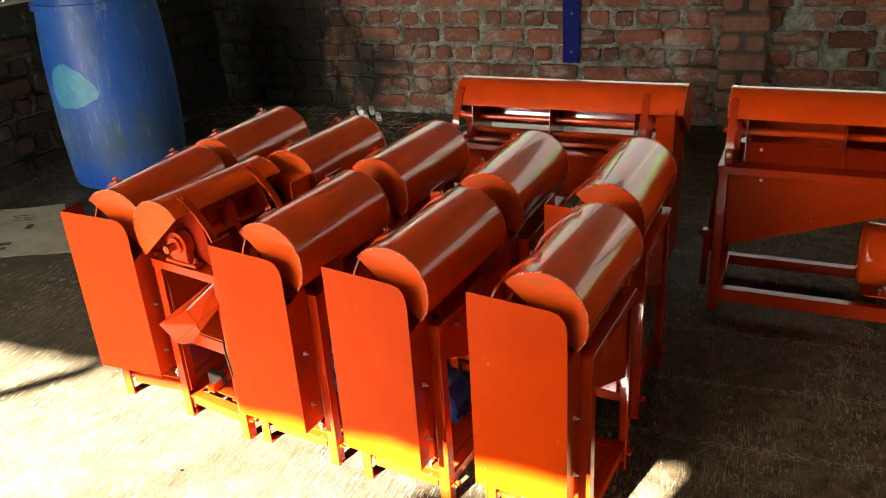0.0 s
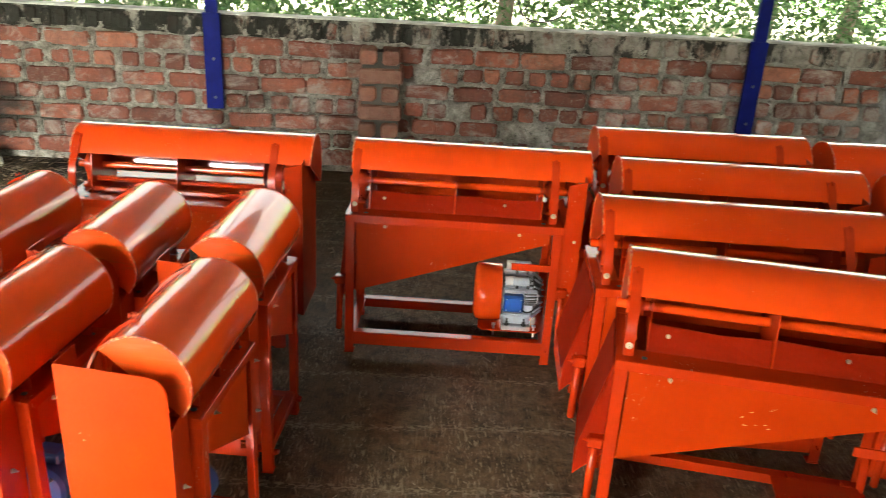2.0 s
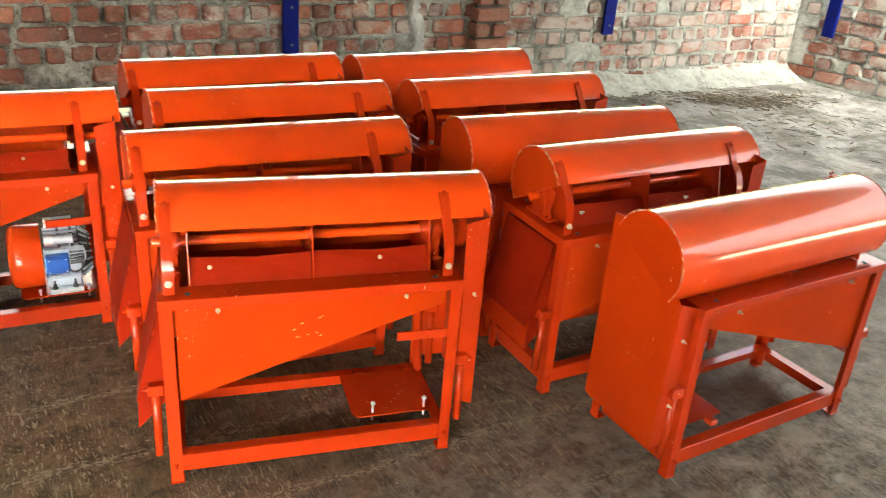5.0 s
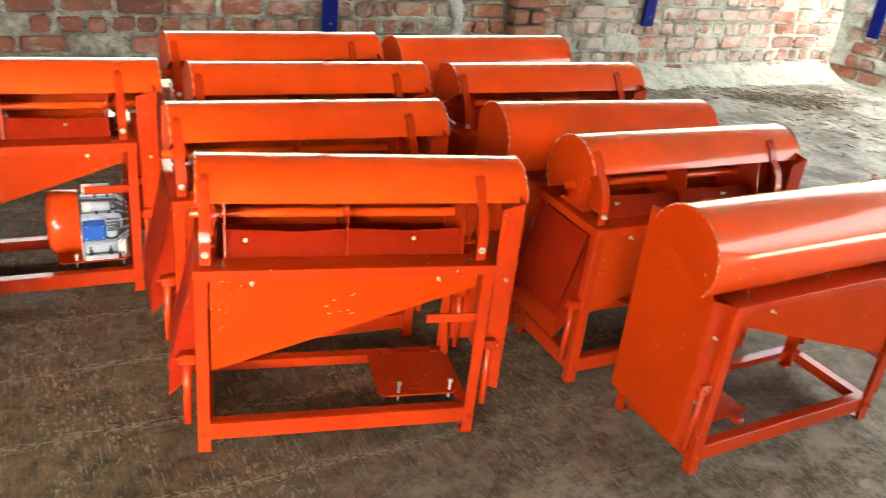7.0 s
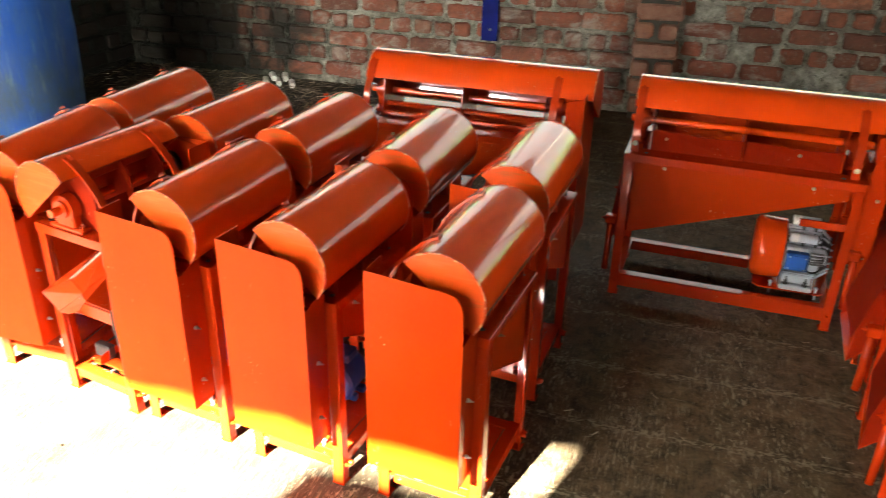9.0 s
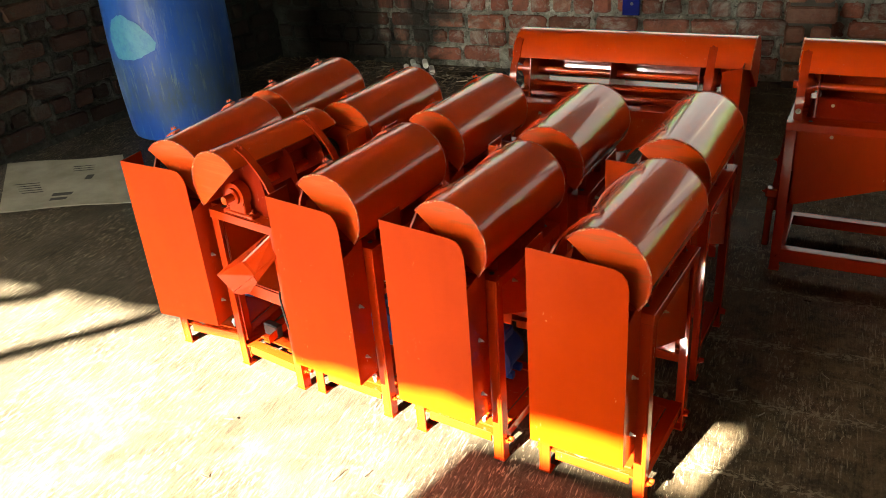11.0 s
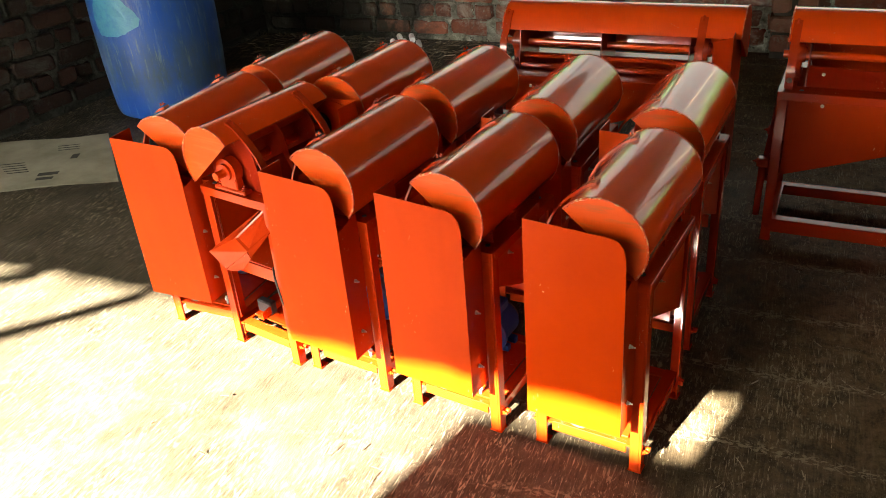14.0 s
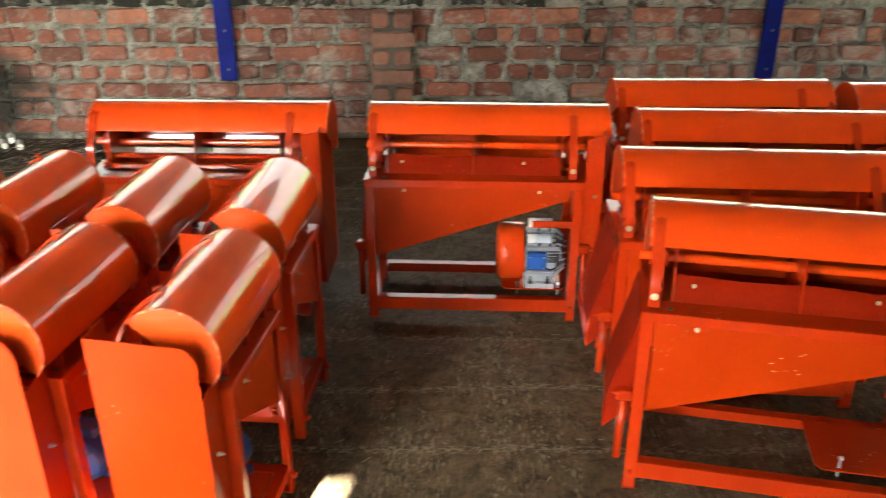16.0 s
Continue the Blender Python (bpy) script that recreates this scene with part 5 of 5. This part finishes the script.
# ---- loose things ----
def cardboard_sheet():
    """A flattened carton: two flaps and a slight curl."""
    bm = bmesh.new()
    nx, ny = 24, 14
    o = Vector((-2.545, 2.308, 0))
    ux, uy = Vector((-0.48, -0.245, 0)), Vector((-0.43, 0.42, 0))
    g = []
    for i in range(nx + 1):
        row = []
        for j in range(ny + 1):
            f, h = i / nx, j / ny
            z = 0.010 + 0.007 * math.sin(f * 3.4 + h * 2) ** 2 + 0.010 * abs(h - 0.5) * math.sin(f * 1.5) ** 2
            p = o + ux * f + uy * h
            row.append(bm.verts.new((p.x, p.y, z)))
        g.append(row)
    for i in range(nx):
        for j in range(ny):
            bm.faces.new((g[i][j], g[i + 1][j], g[i + 1][j + 1], g[i][j + 1]))
    bmesh.ops.recalc_face_normals(bm, faces=bm.faces)
    ext = bmesh.ops.extrude_face_region(bm, geom=bm.faces[:])
    bmesh.ops.translate(bm, vec=(0, 0, -0.004), verts=[v for v in ext["geom"] if isinstance(v, bmesh.types.BMVert)])
    bmesh.ops.recalc_face_normals(bm, faces=bm.faces)
    c = part("cardboard_sheet", bm, CARD)
    tagged(c, "flattened brown cardboard carton lying on the floor", "cardboard")
    n = ux.normalized()
    def bar(f, h, w, d, name="print_bar"):
        p = o + ux * f + uy * h
        bm = bmesh.new()
        bmesh.ops.create_cube(bm, size=1)
        bmesh.ops.scale(bm, vec=(w, d, 0.001), verts=bm.verts)
        bmesh.ops.rotate(bm, cent=(0, 0, 0), matrix=Matrix.Rotation(math.atan2(n.y, n.x), 3, "Z"), verts=bm.verts)
        z = 0.010 + 0.007 * math.sin(f * 3.4 + h * 2) ** 2 + 0.010 * abs(h - 0.5) * math.sin(f * 1.5) ** 2
        bmesh.ops.translate(bm, vec=(p.x, p.y, z + 0.0012), verts=bm.verts)
        part(name, bm, INK, c)
    bar(0.52, 0.24, 0.085, 0.030)
    bar(0.55, 0.15, 0.070, 0.026)
    for k in range(5):
        bar(0.84 - 0.02 * k, 0.52 - 0.045 * k, 0.14 - 0.012 * k, 0.007)
    bar(0.30, 0.55, 0.030, 0.050)
    for k in range(3):
        bar(0.34, 0.72 + 0.05 * k, 0.10, 0.006)


cardboard_sheet()


def pvc_pipes():
    rng = random.Random(3)
    for i in range(5):
        x, y = -2.235 + 0.038 * i + rng.uniform(-0.01, 0.01), 4.33 + rng.uniform(-0.02, 0.02)
        z = 0.016 + (0.030 if i in (1, 3) else 0.0)
        bm = bmesh.new()
        d = Vector((-0.48 + rng.uniform(-0.08, 0.08), 0.88, 0)).normalized()
        m = Matrix.Translation((x, y - 0.04, z)) @ d.to_track_quat("Z", "Y").to_matrix().to_4x4()
        bmesh.ops.create_cone(bm, cap_ends=False, segments=16, radius1=0.016, radius2=0.016, depth=0.10, matrix=m)
        bmesh.ops.create_cone(bm, cap_ends=True, segments=16, radius1=0.0159, radius2=0.0159, depth=0.098, matrix=m)
        tagged(part("pipe_offcut", bm, PVC), "short white plastic pipe offcut by the wall", "pipe", "pipe offcuts")


pvc_pipes()


def litter(name, spots, count, length, seed, label):
    """Chips and straws scattered on the floor, one joined mesh."""
    rng = np.random.RandomState(seed)
    v, f = [], []
    for k in range(count):
        cx, cy, sx, sy = spots[rng.randint(len(spots))]
        x, y = rng.normal(cx, sx), rng.normal(cy, sy)
        if y > WALL_Y - 0.03:
            y = WALL_Y - 0.03 - rng.uniform(0, 0.05)
        a, ln, w = rng.uniform(0, 6.28), length * rng.uniform(0.4, 1.6), length * rng.uniform(0.06, 0.25)
        z, t = rng.uniform(0.0, 0.012), rng.uniform(-0.006, 0.012)
        dx, dy = math.cos(a), math.sin(a)
        n = len(v)
        for sgn, zz in ((-1, z), (1, z + max(t, 0))):
            for o in (-1, 1):
                for h in (0, 0.003):
                    v.append((x + sgn * dx * ln / 2 - o * dy * w / 2, y + sgn * dy * ln / 2 + o * dx * w / 2, zz + h + 0.001))
        f += [(n, n + 2, n + 6, n + 4), (n + 1, n + 5, n + 7, n + 3), (n, n + 4, n + 5, n + 1), (n + 2, n + 3, n + 7, n + 6), (n, n + 1, n + 3, n + 2), (n + 4, n + 6, n + 7, n + 5)]
    me = bpy.data.meshes.new(name)
    me.from_pydata(v, [], f)
    me.materials.append(STRAW)
    return tagged(new(name, me), label, "litter", kind="stuff")


bm = bmesh.new()
rod(bm, (2.655, WALL_Y - 0.045, 0.716), (2.655, WALL_Y + 0.05, 0.722), 0.019, 18)
rod(bm, (2.655, WALL_Y - 0.047, 0.716), (2.655, WALL_Y - 0.044, 0.716), 0.012, 14)
tagged(smooth_by_angle(part("pipe_stub", bm, PVC)), "white plastic pipe end let into the wall under the coping", "pipe")
litter("straw_litter", [(-2.3, 4.25, 0.45, 0.12), (-1.7, 4.2, 0.35, 0.12), (-2.9, 4.2, 0.2, 0.2), (-1.5, 4.0, 0.4, 0.15)], 800, 0.045, 1, "dry straw and dirt swept along the wall")
litter("wood_chips", [(4.80, 4.02, 0.10, 0.06), (5.02, 3.86, 0.13, 0.07), (5.30, 3.90, 0.16, 0.08), (4.3, 4.2, 0.5, 0.12), (4.9, 3.5, 0.5, 0.35)], 900, 0.05, 2, "small heaps of pale wood chips on the floor")
litter("dry_leaves", [(-0.30, 3.83, 0.05, 0.03), (-0.25, 3.29, 0.05, 0.03), (-0.35, 3.6, 0.15, 0.3), (-0.9, 1.15, 0.5, 0.15), (0.3, 2.0, 0.4, 0.3), (-2.6, 1.9, 0.5, 0.3)], 90, 0.016, 6, "a few dry leaves and crumbs on the floor")


def wire(pts, r=0.004):
    cu = bpy.data.curves.new("wire", "CURVE")
    cu.dimensions, cu.bevel_depth, cu.bevel_resolution = "3D", r, 1
    sp = cu.splines.new("BEZIER")
    sp.bezier_points.add(len(pts) - 1)
    for b, p in zip(sp.bezier_points, pts):
        b.co, b.handle_left_type, b.handle_right_type = p, "AUTO", "AUTO"
    cu.materials.append(BLACK)
    return new("wire", cu)


tagged(wire([(0.60, 4.52, 0.98), (0.61, 4.50, 0.90), (0.67, 4.48, 0.855), (0.78, 4.48, 0.862), (0.86, 4.50, 0.92), (0.89, 4.52, 1.02)]), "black cable looped over the wall top", "cable")
tagged(wire([(0.64, 4.55, 1.02), (0.65, 4.52, 0.93), (0.62, 4.50, 0.88), (0.70, 4.50, 0.835)], 0.003), "thin black cable over the wall top", "cable")


# ---- bricks, last ----
def brick_mesh(name, w, h, d, seed, material):
    """One brick with knocked edges, face towards -y."""
    rng = random.Random(seed)
    bm = bmesh.new()
    out = []
    for sx, sz in ((1, 1), (-1, 1), (-1, -1), (1, -1)):
        c1, c2 = rng.uniform(0.006, 0.020), rng.uniform(0.006, 0.018)
        ex, ez = w / 2 - rng.uniform(0, 0.008), h / 2 - rng.uniform(0, 0.006)
        a, b = (sx * ex, sz * (ez - c2)), (sx * (ex - c1), sz * ez)
        out += [a, b] if sx * sz > 0 else [b, a]
    rings = []
    for inset, y in ((0.0, d), (0.0, 0.010), (0.008, 0.0)):
        ring = []
        for x, z in out:
            n = math.hypot(x, z)
            ring.append(bm.verts.new((x - inset * x / n * 1.2 + rng.uniform(-0.002, 0.002), y + rng.uniform(-0.0025, 0.0025), z - inset * math.copysign(0.8, z) + rng.uniform(-0.002, 0.002))))
        rings.append(ring)
    for p, q in zip(rings, rings[1:]):
        for i in range(8):
            bm.faces.new((p[i], p[(i + 1) % 8], q[(i + 1) % 8], q[i]))
    bm.faces.new(rings[-1])
    bmesh.ops.recalc_face_normals(bm, faces=bm.faces)
    me = bpy.data.meshes.new(name)
    bm.to_mesh(me)
    bm.free()
    me.materials.append(material)
    return me


PITCH, TOP_COURSE = 0.0965, 0.652
STRETCH = [brick_mesh("brick", 0.222 + 0.005 * (s % 4), 0.082, 0.05, s, BRICK) for s in range(12)]
HEADER = [brick_mesh("brick", 0.100 + 0.004 * (s % 4), 0.080, 0.05, 20 + s, BRICK) for s in range(12)]


def brick_rows(length, seed):
    """Rows of (course kind, x, z, depth) for English bond."""
    rng = random.Random(seed)
    out = []
    for k in range(7):
        z = TOP_COURSE - PITCH * k
        if k % 2 == 0:
            x = -rng.uniform(0, 0.2)
            while x < length:
                out.append(("s", x + 0.12, z, rng))
                x += 0.248
        else:
            x = -rng.uniform(0, 0.1)
            while x < length:
                out.append(("h", x + 0.058, z, rng))
                x += 0.1195
    return out


def mortar_bed(wall, length, places):
    """Cement between the bricks: flush and lumpy, with open joints here and there."""
    step = 0.008
    nx, nz = int(length / step), int((WALL_TOP - 0.06) / step)
    gx, gz = np.linspace(0, length, nx + 1), np.linspace(-0.01, WALL_TOP - 0.07, nz + 1)
    lump = np.array([[0.005 * noise.noise((x * 4, 0, z * 6)) + 0.006 * noise.noise((x * 24, 3, z * 24)) + 0.003 * noise.noise((x * 70, 5, z * 70)) for z in gz] for x in gx])
    gap = np.array([[noise.noise((x * 7, 9, z * 11)) + 0.5 * noise.noise((x * 30, 4, z * 30)) for z in gz] for x in gx])
    lap = np.array([[noise.noise((x * 11, 2, z * 13)) + 0.6 * noise.noise((x * 38, 7, z * 38)) for z in gz] for x in gx])
    heavy = np.array([[noise.noise((x * 1.7, 6, z * 2.6)) for z in gz] for x in gx])
    lap = 0.001 + 0.010 * np.clip(lap, -0.3, 1) + 0.016 * np.clip(heavy, 0, 1)
    y = -0.001 + lump - 0.004 * np.clip(heavy, 0, 1)
    for cx, cz, w, h in places:
        i0, i1 = np.searchsorted(gx, (cx - w / 2 - 0.02, cx + w / 2 + 0.02))
        k0, k1 = np.searchsorted(gz, (cz - h / 2 - 0.02, cz + h / 2 + 0.02))
        q = np.maximum(np.abs(gx[i0:i1, None] - cx) - w / 2, np.abs(gz[None, k0:k1] - cz) - h / 2)
        crack = np.clip(1 - np.abs(q - 0.003) / 0.009, 0, 1) * np.clip((gap[i0:i1, k0:k1] - 0.02) * 6, 0, 1)
        y[i0:i1, k0:k1] = np.where(q < -lap[i0:i1, k0:k1], np.maximum(y[i0:i1, k0:k1], 0.014), y[i0:i1, k0:k1] + 0.030 * crack)
    y = np.clip(y, -0.008, 0.04)
    verts = [(float(gx[i]), float(y[i, k]), float(gz[k])) for i in range(nx + 1) for k in range(nz + 1)]
    a = (np.arange(nx)[:, None] * (nz + 1) + np.arange(nz)[None]).ravel()
    me = bpy.data.meshes.new("mortar")
    me.from_pydata(verts, [], np.stack([a, a + nz + 1, a + nz + 2, a + 1], axis=1).tolist())
    me.materials.append(MORTAR)
    for p in me.polygons:
        p.use_smooth = True
    b = new("mortar", me)
    b.parent = wall
    b["kind"] = "stuff"


def lay_bricks(wall, length, seed, lo, hi, chance, bed=False):
    """Bricks from lo to hi are parts of the wall, the rest is joined."""
    jv, jf, places = [], [], []
    for kind, x, z, rng in brick_rows(length, seed):
        if not 0.06 < x < length - 0.06 or rng.random() > chance:
            continue
        me = rng.choice(STRETCH if kind == "s" else HEADER)
        y = rng.choice((-0.006, -0.004, -0.002, 0.0, 0.003, 0.006))
        bx, bz = x + rng.uniform(-0.010, 0.010), z + rng.uniform(-0.005, 0.005)
        wide = rng.uniform(0.98, 1.07) if kind == "s" else rng.uniform(0.93, 1.14)
        tall = rng.uniform(0.98, 1.12)
        m = pose(bx, y, bz, 0, rng.uniform(-2.4, 2.4), rng.uniform(-1.5, 1.5)) @ Matrix.Diagonal((wide, 1, tall, 1))
        places.append((bx, bz, max(v.co.x for v in me.vertices) * 2 * wide - 0.004, 0.076 * tall))
        if lo < x < hi:
            b = new("brick", me)
            b.matrix_basis = m
            b.parent = wall
        else:
            n = len(jv)
            jv += [tuple(m @ v.co) for v in me.vertices]
            jf += [tuple(n + i for i in p.vertices) for p in me.polygons]
    if bed:
        mortar_bed(wall, length, places)
    if jv:
        me = bpy.data.meshes.new("bricks")
        me.from_pydata(jv, [], jf)
        me.materials.append(BRICK_FAR)
        b = new("bricks", me)
        b.parent = wall
        b["kind"] = "stuff"


lay_bricks(wall_north, 9.3, 1, 1.45, 5.05, 0.97, True)
k = Mat("blackened_coping_brick", 0.9, 0, 0.2)
cr = k.rand()
k.world_coords()
col = k.ramp(cr, [(0.0, (0.09, 0.05, 0.04)), (0.4, (0.16, 0.09, 0.066)), (0.6, (0.19, 0.175, 0.14)), (0.86, (0.17, 0.065, 0.045)), (1.0, (0.33, 0.12, 0.06))])
col = k.mix(k.ramp(k.noise(10, 8, 0.78), [(0.40, 0), (0.56, 0.92)]), col, (0.27, 0.26, 0.22))
k.color(black_drips(k, col))
k.bump(k.noise(45, 6, 0.7), 0.7, 0.014)
SOLDIER = [brick_mesh("coping_brick", 0.068, 0.092, 0.05, 40 + q, k.m) for q in range(5)]
rng = random.Random(8)
x = 0.05
while x < 9.1:
    if rng.random() < 0.9:
        b = new("coping_brick", rng.choice(SOLDIER))
        b.parent = wall_north
        b.matrix_basis = pose(x, rng.uniform(-0.016, -0.006), WALL_TOP - 0.058 + rng.uniform(-0.006, 0.004), 0, rng.uniform(-4, 4), rng.uniform(-2, 2))
    x += 0.079 + rng.uniform(-0.005, 0.007)
lay_bricks(wall_west, 5.05, 2, 99, 99, 0.97, True)
lay_bricks(wall_east, 4.0, 3, 99, 99, 0.97, True)


def pier(x0, x1, top, front, seed, label):
    """A brick pier built against the wall: courses of one stretcher or two headers."""
    rng = random.Random(seed)
    w = x1 - x0
    e = part("brick_pier", boxed(x0 + 0.02, x1 - 0.02, WALL_Y - front + 0.034, WALL_Y + 0.02, 0, top - 0.02), DARK_PLASTER)
    tagged(e, label, "pier", kind="structure")
    n = int(top / 0.095)
    st = brick_mesh("brick", w, 0.086, front + 0.02, seed, PIER_BRICK)
    hd = brick_mesh("brick", w / 2 - 0.018, 0.082, front + 0.02, seed + 1, PIER_BRICK)
    for k in range(n):
        z = top - 0.095 * (k + 0.5) + 0.004
        for me, x in ([(hd, x0 + w * 0.25), (hd, x1 - w * 0.25)] if k % 2 == 0 else [(st, (x0 + x1) / 2)]):
            b = new("brick", me)
            b.parent = e
            b.matrix_basis = pose(x + rng.uniform(-0.005, 0.005), WALL_Y - front + rng.uniform(-0.005, 0.006), z, 0, rng.uniform(-1.5, 1.5), rng.uniform(-3, 3))


pier(-0.212, 0.020, 0.692, 0.125, 60, "short brick pier standing against the wall")
pier(3.00, 3.24, 0.675, 0.085, 70, "weathered brick pier against the wall, top broken")


def plaster_run(x, z0, z1, w, seed, label):
    """A pale run of cement slurry dried on the bricks."""
    rng = random.Random(seed)
    bm = bmesh.new()
    rows = []
    n = 30
    for i in range(n + 1):
        f = i / n
        z = z0 + (z1 - z0) * f
        c = x + 0.02 * math.sin(5 * f + seed) + rng.uniform(-0.006, 0.006)
        hw = w * (0.85 - 0.35 * f) * rng.uniform(0.5, 1.25) * (0.5 if i in (0, n) else 1)
        rows.append([bm.verts.new((c + hw * u, WALL_Y - b + rng.uniform(-0.003, 0.003), z + rng.uniform(-0.008, 0.008))) for u, b in ((-1.1, -0.03), (-0.95, 0.004), (-0.35, 0.012), (0.3, 0.013), (0.9, 0.004), (1.1, -0.03))])
    for p, q in zip(rows, rows[1:]):
        for i in range(5):
            bm.faces.new((p[i], p[i + 1], q[i + 1], q[i]))
    ob = part("trim", bm, SLURRY, smooth=True)
    tagged(ob, label, "cement run", kind="structure")


k = Mat("cement_slurry", 0.9, 0, 0.2)
k.world_coords()
k.color(k.mix(k.ramp(k.noise(14, 8, 0.75, (1, 1, 0.5)), [(0.38, 0), (0.66, 1)]), (0.17, 0.175, 0.16), (0.46, 0.47, 0.445)))
k.bump(k.noise(40, 6, 0.7), 0.7, 0.012)
SLURRY = k.m
plaster_run(2.645, 0.30, 0.685, 0.075, 1, "pale dried cement run on the brick wall")


def floor_scrapes(seed, count, x0, x1, y0, y1):
    """Long pale scratches left by dragged frames: thin raised ridges of cement dust."""
    rng = random.Random(seed)
    bm = bmesh.new()
    for q in range(count):
        x, y, a = rng.uniform(x0, x1), rng.uniform(y0, y1), radians(rng.choice((100, 95, 60, 10, 125)) + rng.uniform(-12, 12))
        p = Vector((x, y, 0.0))
        for seg in range(rng.choice((1, 1, 2, 2, 3, 4))):
            ln = rng.uniform(0.006, 0.022)
            d = Vector((math.cos(a), math.sin(a), 0))
            n = Vector((-d.y, d.x, 0)) * rng.uniform(0.0005, 0.0016)
            if rng.random() < 0.75:
                lo = [bm.verts.new(v + Vector((0, 0, -0.001))) for v in (p - n, p + d * ln - n * 0.5, p + d * ln + n * 0.5, p + n)]
                hi = [bm.verts.new(v.co * 1.0 + Vector((0, 0, 0.0022))) for v in lo]
                bm.faces.new(hi)
                for w in range(4):
                    bm.faces.new((lo[w], lo[(w + 1) % 4], hi[(w + 1) % 4], hi[w]))
            p = p + d * (ln + rng.uniform(0, 0.012))
            a += rng.uniform(-0.25, 0.25)
    bmesh.ops.recalc_face_normals(bm, faces=bm.faces)
    tagged(part("floor_scrapes", bm, SCRAPE), "pale scratches and dust crumbs on the concrete floor", "scratches", kind="stuff")


k = Mat("cement_dust", 0.9, 0, 0.15)
k.color(k.mix(k.noise(40, 4), (0.34, 0.29, 0.21), (0.22, 0.18, 0.13)))
SCRAPE = k.m
floor_scrapes(12, 170, -0.1, 0.9, 0.5, 3.7)
